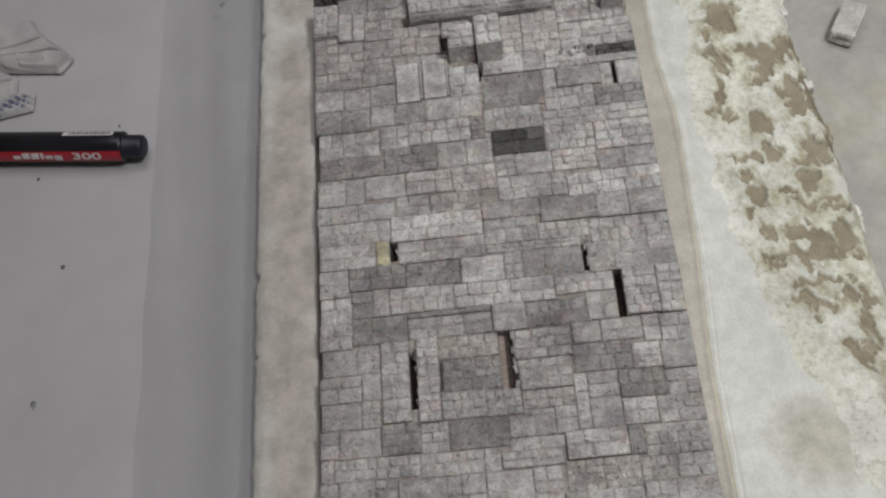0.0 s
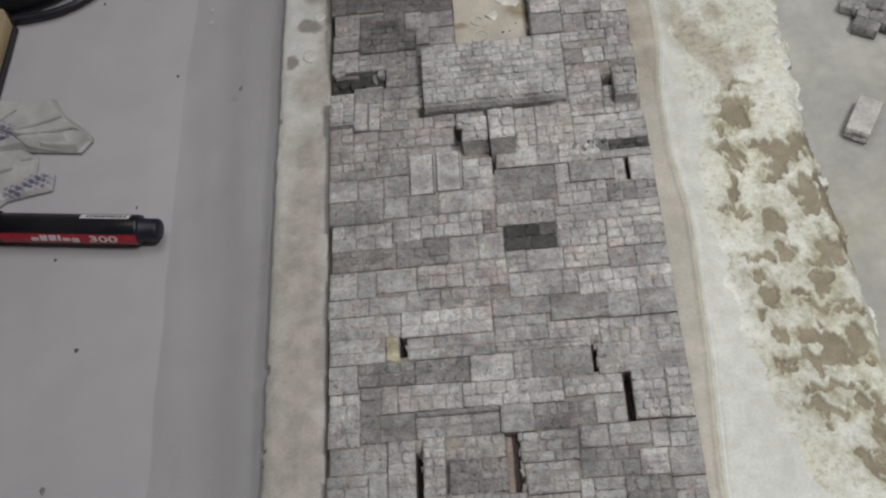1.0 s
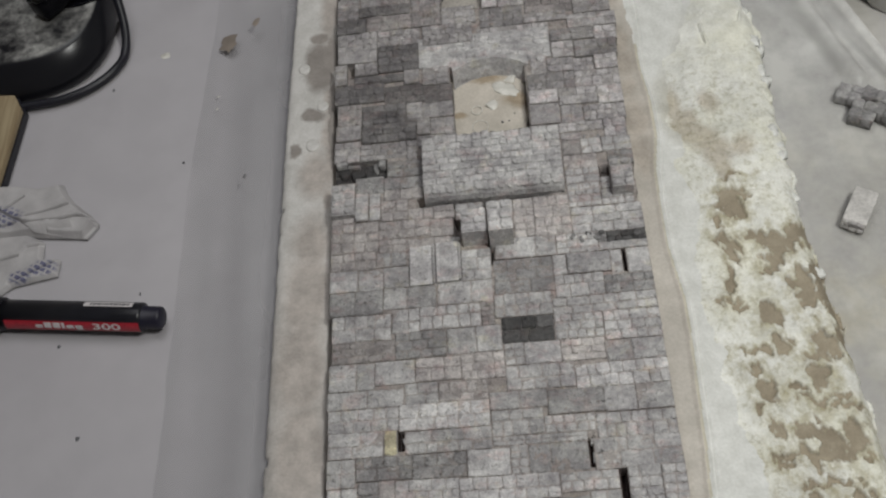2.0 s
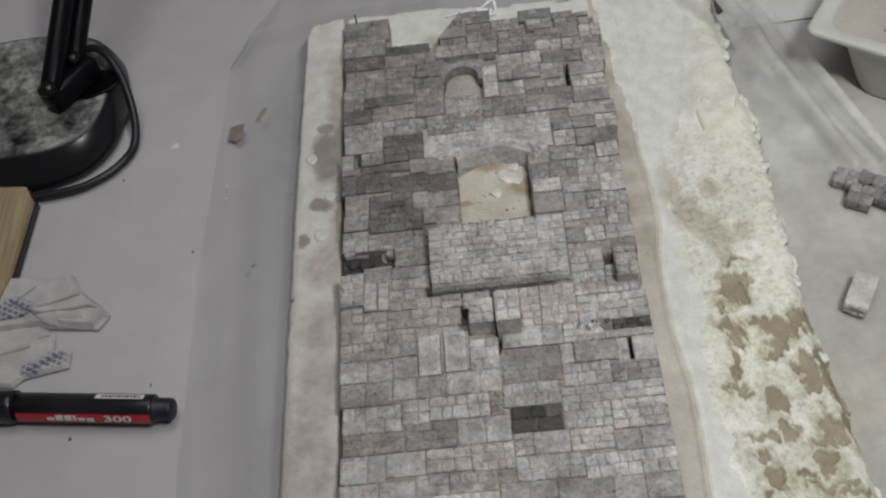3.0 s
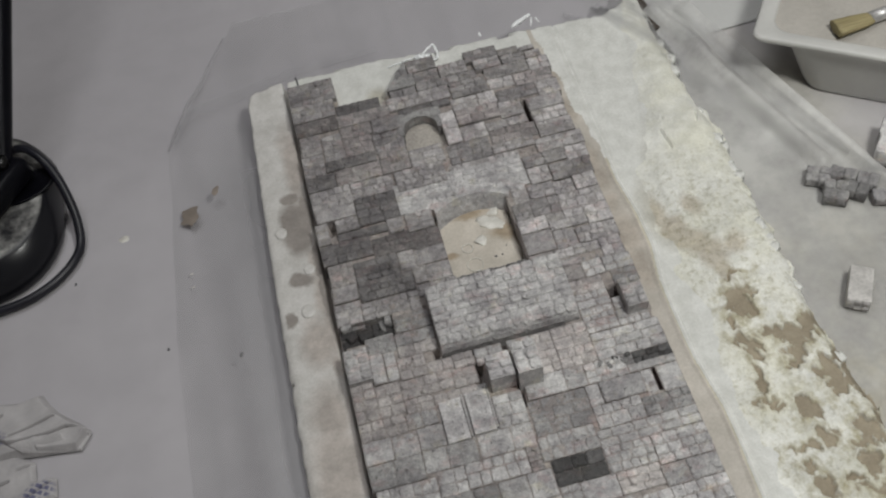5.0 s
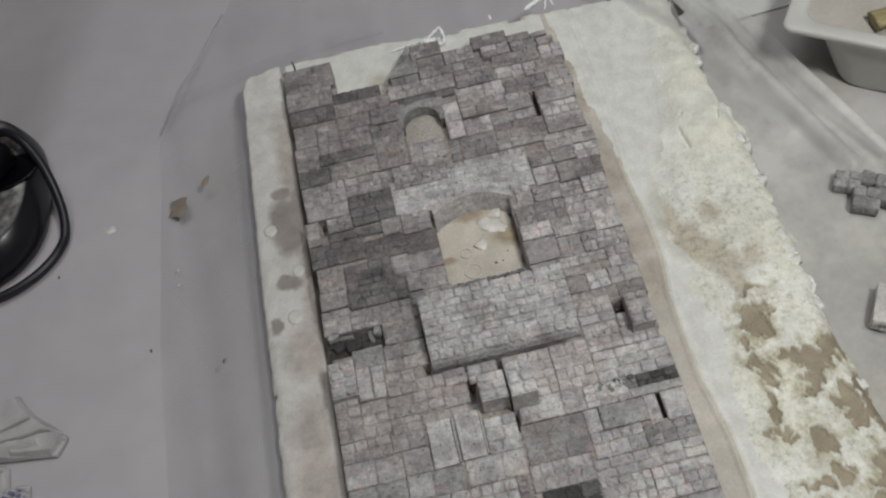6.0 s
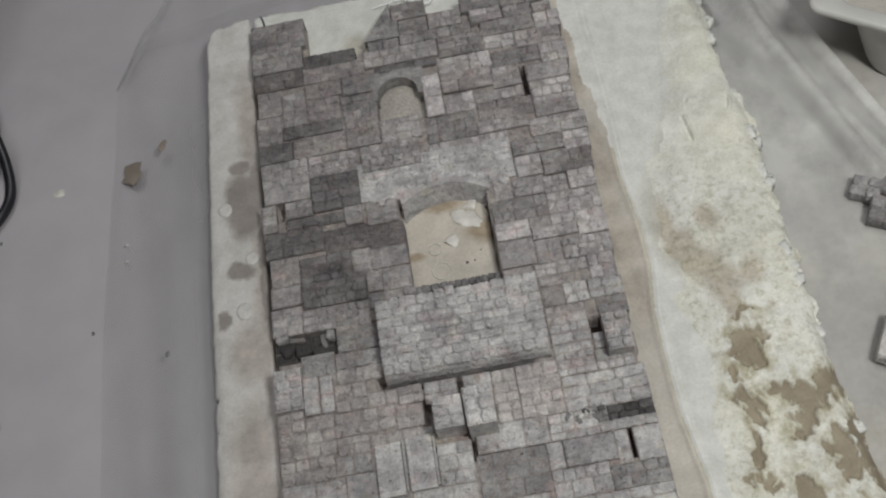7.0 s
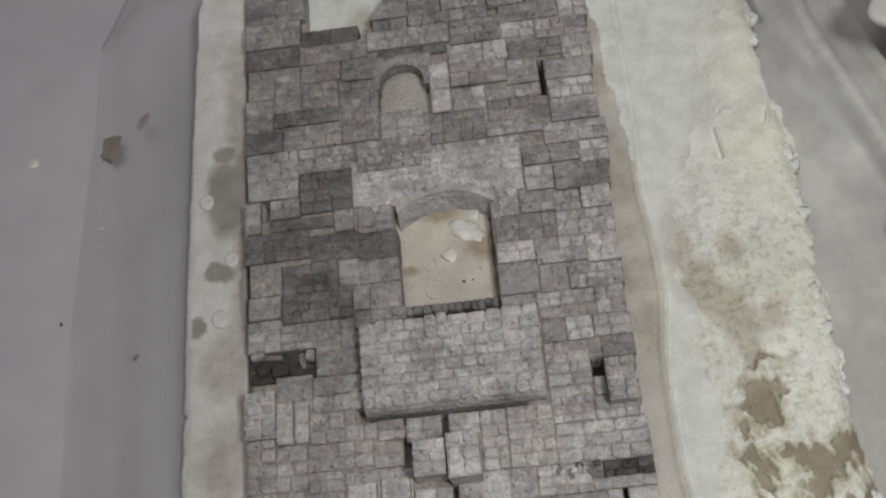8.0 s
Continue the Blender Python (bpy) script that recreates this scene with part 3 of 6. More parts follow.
def table():
    th = thing("work_table", "wooden work table under a white covering", "table", (0.0, 0.35, -0.75))
    part("tabletop", box_bm(-0.8, -0.6, 0.715, 0.8, 0.62, 0.745, 0.003), M_TABLE, th, smooth=False)
    for sx in (-0.72, 0.72):
        for sy in (-0.52, 0.54):
            part("leg", box_bm(sx - 0.03, sy - 0.03, 0.0, sx + 0.03, sy + 0.03, 0.715, 0.003), M_TABLE, th, smooth=False)
    cloth = sheet("table_covering", span(-0.82, 0.82, 0.02), span(-0.27, 0.99, 0.02),
                  lambda x, y: 0.0006 * fbm(x, y, 5, 3, 3.0) - 0.0012, M_CLOTH, skirt=-0.004)
    tagged(cloth, "smooth white table covering with faint stains", "table covering")


room()
table()


def film_height(x, y):
    h = 0.0012 + 0.0012 * max(0, fbm(x, y, 14, 3, 8.0))
    # it climbs from the table to the slab's edge like a tent
    h += 0.0135 * max(0, min(1, (x + 0.172) / 0.054)) ** 1.3 * max(0, min(1, (0.620 - y) / 0.10)) * (x < 0)
    # long folds on the right, one at the upper left corner, soft ripples beside the slab
    for (ax, ay), (bx, by), high, wide in (
            ((0.163, 0.580), (0.209, 0.425), 0.0075, 0.0055), ((0.186, 0.572), (0.240, 0.385), 0.0085, 0.0050), ((0.185, 0.600), (0.172, 0.50), 0.004, 0.007),
            ((-0.150, 0.600), (-0.135, 0.30), 0.0028, 0.010),
            ((-0.133, 0.45), (-0.128, 0.10), 0.0026, 0.009)):
        d = Vector((bx - ax, by - ay))
        t = min(1, max(0, ((x - ax) * d.x + (y - ay) * d.y) / d.length_squared))
        dist = math.hypot(x - ax - t * d.x, y - ay - t * d.y)
        h += high * math.exp(-(dist / wide) ** 2)
    return h


def film_x(u, y):
    left = piecewise([(0.0, -0.172), (0.41, -0.174), (0.567, -0.166), (0.66, -0.120), (0.70, -0.100)], y) + 0.0012 * fbm(0, y, 30, 2)
    right = piecewise([(0.0, 0.225), (0.38, 0.246), (0.60, 0.176), (0.70, 0.15)], y)
    return left + u * (right - left)


film = sheet("plastic_film", span(0, 1, 0.0075), span(0.02, 0.675, 0.003), film_height, M_FILM, warp=film_x)
tagged(settle(film), "clear wrinkled plastic film under the plaster slab", "plastic film")


def crumples():
    """Crests where the film stands up against the slab's far edge, their glints painted near-white."""
    for ctrl, r in (([(-0.0180, 0.5780, 0.0136), (-0.0100, 0.5788, 0.0140), (-0.0040, 0.5796, 0.0144), (0.0040, 0.5792, 0.0150)], 0.0005),
                    ([(0.0040, 0.5790, 0.0155), (0.0095, 0.5822, 0.0165), (0.0140, 0.5862, 0.0160), (0.0150, 0.5810, 0.0156), (0.0146, 0.5748, 0.0150), (0.0110, 0.5735, 0.0148), (0.0060, 0.5765, 0.0150)], 0.0008),
                    ([(0.0676, 0.5862, 0.0135), (0.0750, 0.5900, 0.0140), (0.0815, 0.5935, 0.0135)], 0.0013), ([(0.0800, 0.5835, 0.0135), (0.0822, 0.5905, 0.0138)], 0.0006),
                    ([(0.0850, 0.5900, 0.0130), (0.0858, 0.5850, 0.0130)], 0.0006), ([(0.0461, 0.5885, 0.0140), (0.0462, 0.5850, 0.0140)], 0.0007),
                    ([(0.0010, 0.5786, 0.0150), (0.0060, 0.5776, 0.0152), (0.0100, 0.5764, 0.0150)], 0.0019)):
        bm = tube_bm(curve_points(ctrl, 10), r, 8)
        first, last = Vector(ctrl[0]), Vector(ctrl[-1])
        for v in bm.verts:
            # crumpled, thinning towards its ends
            v.co += noise.noise_vector(v.co * 500) * 0.9 * r
            near = min((v.co - first).length, (v.co - last).length)
            v.co.z = 0.0225 + (v.co.z - 0.0135) * min(1, 0.4 + near / 0.006)
            v.co.x, v.co.y = v.co.x * 0.9815, v.co.y * 0.9859
        part("film_crest", bm, M_GLINT, film, "crest of crumpled film with its glint painted white")


crumples()


def film_fold(ctrl, wide, high, lift=0.0002):
    """A soft fold, in which the film lies double and treble."""
    pts = curve_points([(x, y, 0) for x, y in ctrl], 8)
    verts, faces, n = [], [], 7
    for i, p in enumerate(pts):
        d = (pts[min(i + 1, len(pts) - 1)] - pts[max(i - 1, 0)]).normalized()
        side = Vector((-d.y, d.x, 0))
        w = wide * (0.35 + 0.65 * math.sin(math.pi * (i + 0.5) / len(pts))) * (1 + 0.3 * fbm(p.x, p.y, 60, 2))
        for k in range(n):
            u = 2 * k / (n - 1) - 1
            q = p + side * w * u
            base = slab_height(q.x, q.y) + 0.0008 if slab_keep(q.x, q.y) else film_height(q.x, q.y)
            verts.append((q.x, q.y, base + lift + high * (1 - u * u) ** 2))
    for i in range(len(pts) - 1):
        faces += [(i * n + k, (i + 1) * n + k, (i + 1) * n + k + 1, i * n + k + 1) for k in range(n - 1)]
    me = bpy.data.meshes.new("film_fold")
    me.from_pydata(verts, [], faces)
    part_of_mesh("film_fold", me, M_FOLD, film, "soft fold of doubled film")


# ---------------------------------------------------------------- plaster slab
SLAB_TOP = 0.0215
RIDGE = [(0.05, 0.081), (0.1025, 0.0822), (0.154, 0.0827), (0.21, 0.0869), (0.27, 0.0893), (0.29, 0.0895), (0.32, 0.0860), (0.35, 0.0859), (0.371, 0.0869), (0.393, 0.0905), (0.418, 0.0905), (0.444, 0.0878), (0.475, 0.0887), (0.514, 0.0887), (0.60, 0.090)]
INNER = [(0.05, 0.150), (0.096, 0.142), (0.143, 0.132), (0.176, 0.118), (0.216, 0.113), (0.245, 0.108), (0.277, 0.104), (0.311, 0.106), (0.347, 0.108), (0.40, 0.104), (0.44, 0.108), (0.48, 0.125), (0.60, 0.150)]
OUTER = [(0.05, 0.176), (0.15, 0.172), (0.212, 0.169), (0.27, 0.166), (0.31, 0.162), (0.355, 0.1605), (0.39, 0.1600), (0.43, 0.1602), (0.46, 0.1600), (0.50, 0.1560), (0.555, 0.155), (0.60, 0.154)]

# torn lips standing up in the white plaster
LIPS = [(0.1286, 0.4711, 0.1299, 0.4572), (0.1328, 0.4806, 0.1363, 0.4808), (0.1532, 0.4792, 0.1513, 0.4726), (0.1565, 0.4165, 0.1598, 0.4109)]


def eaten_away(x, y):
    """How far outside the nearest eaten-away place: 1 on its ragged rim, less inside it."""
    if y > 0.385 or x < 0.100:
        return 9.0
    # the plaster tears in long flakes that lean with the slab's edge
    u, v = 0.93 * x + 0.36 * y, 0.5 * (0.93 * y - 0.36 * x)
    wx, wy = x + 0.0040 * fbm(u, v, 150, 5, 1.0), y + 0.0060 * fbm(u, v, 150, 5, 5.0)
    far = min(((wx - a) / rx) ** 2 + ((wy - b) / ry) ** 2 for a, b, rx, ry in PITS) ** 0.5
    return 0.92 * far + 0.46 * fbm(u, v, 260, 5, 8.0) + 0.22 * fbm(u, v, 650, 2, 3.0) + 1.9 * max(0, fbm(u, v, 200, 5, 21.0) - 0.20)


def fade(v, a, b):
    t = min(1, max(0, (v - a) / (b - a)))
    return t * t * (3 - 2 * t)


def slab_height(x, y):
    ridge, inner, outer = piecewise(RIDGE, y), piecewise(INNER, y), piecewise(OUTER, y)
    z = SLAB_TOP + 0.0007 * fbm(x, y, 25, 3, 2.0)
    if -0.022 < x < 0.030 and 0.384 < y < 0.470:
        return 0.0050
    if x < -0.083:
        z -= 0.0100 * math.exp(-((x + 0.0852 + 0.0004 * fbm(0, y, 150, 3, 4.0)) / 0.0013) ** 4)
        z += 0.0016 + 0.0006 * fbm(x, y, 70, 4, 7.0) - 0.0025 * max(0, (-0.110 - x) / 0.006) ** 2
    if x > 0.076:
        z -= 0.0012 * min(1, (x - 0.076) / 0.004)
        z += (0.0009 if y < 0.46 else 0.0003) * math.exp(-((x - ridge - 0.0006) / 0.0013) ** 2)
    if x > ridge + 0.0019:
        z = SLAB_TOP - 0.0015 - 0.0045 * min(1, (x - ridge) / max(0.01, inner - ridge)) + 0.0004 * fbm(x, y, 30, 3, 2.0)
        z -= 0.0012 * math.exp(-((x - ridge - 0.0042) / 0.0008) ** 2)
        if x > inner - 0.006:
            k = min(1, (x - inner + 0.006) / 0.012)
            z += k * ((0.0016 if y < 0.30 else 0.0009 + 0.0007 * max(0, min(1, (0.36 - y) / 0.06))) * fbm(x, y, 60, 6, 4.0) + 0.0014 + (0.0006 if y < 0.43 else 0.0002) * fbm(x, y, 330, 3, 14.0))
            if y > 0.385:
                z += k * 0.002
            for ax, ay, bx, by in LIPS:
                t = min(1, max(0, ((x - ax) * (bx - ax) + (y - ay) * (by - ay)) / ((bx - ax) ** 2 + (by - ay) ** 2)))
                d = x - ax - t * (bx - ax), y - ay - t * (by - ay)
                if abs(d[0]) + abs(d[1]) < 0.005:
                    z += 0.0016 * math.exp(-(math.hypot(*d) / 0.0010) ** 2) - 0.0014 * math.exp(-(math.hypot(d[0] + 0.0014, d[1]) / 0.0008) ** 2)
            # flakes curl up a little round the holes, whose ground lies smooth below
            far = eaten_away(x, y)
            if far < 1.6:
                z += 0.0007 * fade(far, 1.6, 1.05)
                low = SLAB_TOP - 0.0062 + 0.0006 * fbm(x, y, 45, 2, 9.0)
                z += (low - z) * fade(far, 1.16, 0.86)
        # it thins out towards its broken outer edge
        near = outer - x
        if near < 0.010:
            z -= (0.011 if y < 0.36 else 0.005) * (1 - max(0, near) / 0.010) ** 2
    return max(z, 0.0022)


def slab_keep(x, y):
    w = 0.0012 * fbm(x, y, 80, 4, 9.0)
    right = piecewise(OUTER, y) + 0.004 * fbm(x, y, 60, 4, 6.0)
    top = piecewise([(-0.12, 0.583), (-0.08, 0.588), (-0.03, 0.588), (0.02, 0.582), (0.13, 0.582), (0.16, 0.600)], x) + 1.5 * w
    corner = math.hypot(min(0, x + 0.106), max(0, y - top + 0.010))
    return x < right and y < top and corner < 0.010 + w


def slab_slot(x, y, z):
    ridge, inner = piecewise(RIDGE, y), piecewise(INNER, y)
    if x < 0.076:
        return 2 if y > 0.548 and x > -0.080 + 0.006 * fbm(x, y, 60, 3, 5.0) else 0
    if x < ridge + 0.0005:
        return 1 if x < 0.0765 + (ridge - 0.076) * min(1, max(0, (0.600 - y) / 0.14)) + 0.0030 * fbm(x, y, 90, 4, 2.0) * fade(y, 0.44, 0.48) else 2
    if x < ridge + 0.0019 and y < 0.46:
        return 4
    return 3 if x > inner - 0.004 + 0.006 * fbm(x, y, 50, 3, 3.0) else 2


slab = sheet("plaster_slab", span(-0.1160, -0.0880, 0.0014) + span(-0.0872, -0.0824, 0.0006) + span(-0.076, -0.028, 0.008) + span(-0.024, 0.032, 0.004) + span(0.040, 0.072, 0.008) + span(0.074, 0.102, 0.0008) + span(0.1026, 0.182, 0.0006), span(0.05, 0.604, 0.0008),
             slab_height, (M_SLAB, M_DAMP, M_WHITE, M_CRUMB, M_BEAD), keep=slab_keep, pick=slab_slot, skirt=0.0008,
             warp=lambda x, y: x + min(1, max(0, (-0.095 - x) / 0.021)) * (piecewise([(0.1, -0.1165), (0.3, -0.1158), (0.44, -0.1143), (0.585, -0.1105)], y) + 0.116 + 0.0007 * fbm(0, y, 120, 4, 9.0)))
for n in ("eaten", "soaked", "crumbled"):
    slab.data.attributes.new(n, "FLOAT", "POINT")
eaten, soaked, crumbled = (slab.data.attributes[n].data for n in ("eaten", "soaked", "crumbled"))
for i, v in enumerate(slab.data.vertices):
    far = eaten_away(v.co.x, v.co.y)
    eaten[i].value, soaked[i].value = fade(far, 1.20, 0.84), fade(far, 3.0, 1.0)
    crumbled[i].value = 0.2 + 0.8 * fade(v.co.y + 0.02 * fbm(v.co.x, v.co.y, 40, 3, 2.0), 0.475, 0.425)
tagged(settle(slab, SLAB_SPREAD), "rough white plaster slab with damp stains and a crumbling edge", "plaster slab")


def lumps():
    """Crumbs along the slab's broken edge, and round drops on its other margin."""
    rnd = random.Random(3)
    for x, y, r in ((0.1605, 0.4576, 0.0034), (0.1628, 0.4526, 0.0026), (0.1608, 0.4288, 0.0036), (0.1600, 0.4356, 0.0030), (0.1600, 0.5325, 0.0026), (0.1575, 0.5465, 0.0022), (0.1575, 0.5207, 0.0030),
                    (0.1595, 0.4831, 0.0024), (0.1620, 0.4799, 0.0018), (0.1573, 0.3907, 0.0026), (0.1591, 0.3748, 0.0028), (0.1597, 0.3825, 0.0020), (0.1610, 0.3500, 0.0026), (0.1640, 0.3050, 0.0024)):
        r *= 1.15
        bm = lathe_bm([(r * 1.2, -0.004), (r * 1.15, 0.0), (r * 0.95, r * 0.22), (r * 0.6, r * 0.36), (r * 0.2, r * 0.42)], 26, rnd.uniform(0.8, 1.2), rnd.uniform(0.9, 1.4))
        for v in bm.verts:
            v.co += noise.noise_vector(v.co * 420 + Vector((x, y, 0)) * 700) * 0.55 * r + noise.noise_vector(v.co * 1100 + Vector((x, y, 0)) * 900) * 0.16 * r
        ob = part("plaster_lump", bm, M_WHITE, slab)
        ob.location = (x - 0.0034, y, slab_height(x - 0.0034, y) - 0.0008)
    for x, y, r in ((-0.0935, 0.4343, 0.0034), (-0.0986, 0.4064, 0.0040), (-0.1054, 0.4645, 0.0036)):
        bm = lathe_bm([(r, -0.0012), (r * 0.96, 0.0002), (r * 0.8, 0.0006), (r * 0.5, 0.0003), (r * 0.1, 0.0001)], 24, 1.0, 1.15)
        ob = part("plaster_drop", bm, M_SLAB, slab)
        ob.location = (x, y, 0.0236)


lumps()


for fold_line, fold_wide, fold_high in (
        ([(-0.1665, 0.5640), (-0.1560, 0.5860), (-0.1450, 0.6100), (-0.1330, 0.6350), (-0.1200, 0.6600)], 0.0019, 0.0050),
        ([(-0.165, 0.568), (-0.148, 0.590), (-0.120, 0.597), (-0.08, 0.606), (-0.02, 0.610)], 0.0060, 0.0015),
        ([(0.1080, 0.6000), (0.1280, 0.5750), (0.1504, 0.5380), (0.1876, 0.4756), (0.2015, 0.4322)], 0.0070, 0.0030), ([(0.1300, 0.6000), (0.1480, 0.5700), (0.1640, 0.5300)], 0.0090, 0.0010), ([(0.176, 0.575), (0.1860, 0.5422), (0.2048, 0.4768), (0.2244, 0.4235)], 0.0035, 0.0035)):
    for ply in range(1 if fold_wide == 0.0060 else 3):
        film_fold(fold_line, fold_wide * (1 - 0.3 * ply), 0.35 * fold_high, 0.0002 + 0.00015 * ply)


# ---------------------------------------------------------------- marker pen
def marker():
    pen = thing("marker_pen", "black felt-tip marker with a red label band lying on the table", "marker pen", (-0.1866, 0.3082, 0.0082), 173.0)
    # local x runs from the plugged end along the barrel to the cap
    turned = Matrix.Rotation(radians(90), 4, "Y")

    def turn(profile, n=40):
        bm = lathe_bm(profile, n)
        bmesh.ops.transform(bm, matrix=turned, verts=bm.verts)
        return bm
    part("barrel", turn([(0.0068, 0.0), (0.0078, 0.0006), (0.0080, 0.0015), (0.0080, 0.079)]), M_PEN, pen)
    part("end_plug", turn([(0.0048, -0.0100), (0.0058, -0.0092), (0.0061, -0.008), (0.0061, -0.001), (0.0068, 0.0), (0.0066, 0.002)]), M_PLUG, pen, "dark blue plastic end plug")
    cap = part("cap", turn([(0.0080, 0.0785), (0.0091, 0.0790), (0.0092, 0.082), (0.0090, 0.125), (0.0078, 0.133), (0.006, 0.136)]), M_PEN, pen)
    part("clip", box_bm(0.088, -0.0018, 0.0086, 0.130, 0.0018, 0.0112, 0.0006), M_PEN, cap)

    def band(a0, a1, x0, x1, r, mat, name, label, n=14):
        bm = bmesh.new()
        rows = []
        for i in range(n + 1):
            a = radians(a0 + (a1 - a0) * i / n)
            rows.append([bm.verts.new((x, -r * math.sin(a), r * math.cos(a))) for x in (x0, x1)])
        for p, q in zip(rows, rows[1:]):
            bm.faces.new((p[0], p[1], q[1], q[0]))
        return part(name, bm, mat, pen, label)
    # the pen is turned half round, so local -y faces away from the viewer's side
    band(-100, -50, 0.0005, 0.0755, 0.00806, M_RED, "red_band", "red printed label band")
    band(14, 42, 0.005, 0.032, 0.00806, M_INK, "info_label", "pale printed information strip")
    x = 0.0070
    for w in (0.0012, 0.0022, 0.0009, 0.0026, 0.0014, 0.0020, 0.0008, 0.0024, 0.0016, 0.0011):
        band(20, 33, x, x + w, 0.00811, M_GREYINK, "print_bar", "bar of tiny dark print", 3)
        x += w + 0.0006
    # plain shapes in place of the maker's word, then the number
    x = 0.0580
    for w, tall in ((0.0041, 0), (0.0041, 1), (0.0041, 1), (0.0018, 1), (0.0041, 0), (0.0041, -1)):
        band(-84 - (8 if tall < 0 else 0), -66 + (10 if tall > 0 else 0), x - w, x, 0.00812, M_INK, "letter_shape", "pale printed shape", 4)
        x -= w + 0.0008
    cu = bpy.data.curves.new("number", "FONT")
    cu.body, cu.size, cu.align_x, cu.align_y, cu.extrude = "300", 0.0068, "CENTER", "CENTER", 0.00005
    cu.offset = 0.00012
    cu.materials.append(M_INK)
    num = new("number", cu)
    num.parent = pen
    a = radians(-71)
    face = Vector((0, -math.sin(a), math.cos(a)))
    across = Vector((-1, 0, 0))
    up = face.cross(across)
    num.matrix_local = Matrix.Translation(Vector((0.0185, 0, 0)) + face * 0.0082) @ Matrix((across, up, face)).transposed().to_4x4() @ Matrix.Diagonal((1.55, 0.85, 1, 1))
    tagged(num, "pale printed number")
    settle(pen)


marker()


# ---------------------------------------------------------------- paper tissue
def inside(x, y, poly):
    hit = False
    for (ax, ay), (bx, by) in zip(poly, poly[1:] + poly[:1]):
        if (ay > y) != (by > y) and x < ax + (y - ay) * (bx - ax) / (by - ay):
            hit = not hit
    return hit


def rim_distance(x, y, poly):
    least = 1.0
    for (ax, ay), (bx, by) in zip(poly, poly[1:] + poly[:1]):
        dx, dy = bx - ax, by - ay
        t = min(1, max(0, ((x - ax) * dx + (y - ay) * dy) / (dx * dx + dy * dy)))
        least = min(least, math.hypot(x - ax - t * dx, y - ay - t * dy))
    return least


def tissue():
    upper = [(-0.310, 0.412), (-0.278, 0.4091), (-0.2640, 0.4060), (-0.2502, 0.4073), (-0.2470, 0.4010), (-0.2415, 0.3933), (-0.2300, 0.3830), (-0.2245, 0.3773), (-0.2243, 0.3753), (-0.2300, 0.3669), (-0.2383, 0.3682), (-0.262, 0.3715), (-0.310, 0.370)]
    lower = [(-0.310, 0.3740), (-0.2657, 0.3743), (-0.2547, 0.3670), (-0.2540, 0.3560), (-0.2480, 0.3560), (-0.2431, 0.3544), (-0.2433, 0.3437), (-0.2560, 0.3415), (-0.2685, 0.3390), (-0.2740, 0.3343), (-0.2822, 0.3355), (-0.310, 0.333)]

    def folds(x, y, lines):
        # deep creases between the plies, each ply swelling a little beside its crease
        h = 0.0
        for ax, ay, bx, by, deep, wide in lines:
            d = Vector((bx - ax, by - ay))
            t = min(1, max(0, ((x - ax) * d.x + (y - ay) * d.y) / d.length_squared))
            dist = math.hypot(x - ax - t * d.x, y - ay - t * d.y)
            h += 0.0009 * math.exp(-(dist / wide) ** 2) - deep * math.exp(-(dist / 0.00065) ** 2)
        return h

    def trimmed(ob, poly):
        # its rim lies on the cut edge
        for v in ob.data.vertices:
            best = min((((v.co.x - ax - t * (bx - ax)) ** 2 + (v.co.y - ay - t * (by - ay)) ** 2, ax + t * (bx - ax), ay + t * (by - ay)) for (ax, ay), (bx, by) in zip(poly, poly[1:] + poly[:1])
                        for t in (min(1, max(0, ((v.co.x - ax) * (bx - ax) + (v.co.y - ay) * (by - ay)) / ((bx - ax) ** 2 + (by - ay) ** 2))),)))
            if best[0] < 0.00042 ** 2:
                v.co.x, v.co.y = best[1], best[2]
        return ob

    top = sheet("paper_tissue", span(-0.312, -0.221, 0.00045), span(0.364, 0.414, 0.00045),
                lambda x, y: min(1, 0.1 + rim_distance(x, y, upper) / 0.003) * max(0.0003, 0.0056 + 0.0014 * fbm(x, y, 40, 2, 12.0) + folds(x, y, (
                    (-0.2690, 0.3792, -0.2365, 0.3803, 0.0060, 0.005), (-0.2365, 0.3803, -0.2262, 0.3788, 0.0045, 0.004), (-0.2672, 0.3840, -0.2428, 0.3897, 0.0050, 0.005),
                    (-0.2800, 0.3898, -0.2711, 0.3981, 0.0040, 0.004), (-0.2262, 0.3788, -0.2262, 0.3745, 0.0035, 0.002), (-0.2262, 0.3745, -0.2310, 0.3682, 0.0035, 0.002),
                    (-0.2690, 0.3792, -0.3000, 0.3760, 0.0040, 0.005), (-0.2690, 0.3792, -0.2530, 0.3728, 0.0030, 0.004), (-0.2850, 0.3900, -0.2690, 0.3800, 0.0040, 0.004)))),
                M_TISSUE, keep=lambda x, y: inside(x, y, upper), skirt=0.0001)
    trimmed(top, upper)
    tagged(top, "crumpled white paper tissue with a blue printed pattern", "tissue")
    flap = [(-0.2665, 0.3772), (-0.2520, 0.3780), (-0.2385, 0.3768), (-0.2366, 0.3700), (-0.2440, 0.3692), (-0.2600, 0.3722)]
    trimmed(sheet("tissue_flap", span(-0.268, -0.2360, 0.0005), span(0.3685, 0.3785, 0.0005),
                  lambda x, y: 0.0012 + 0.0078 * fade(y, 0.3680, 0.3790) ** 0.7 + 0.0005 * fbm(x, y, 90, 2, 4.0), M_TISSUE, top, "bright folded edge of the tissue", keep=lambda x, y: inside(x, y, flap), skirt=0.0001), flap)
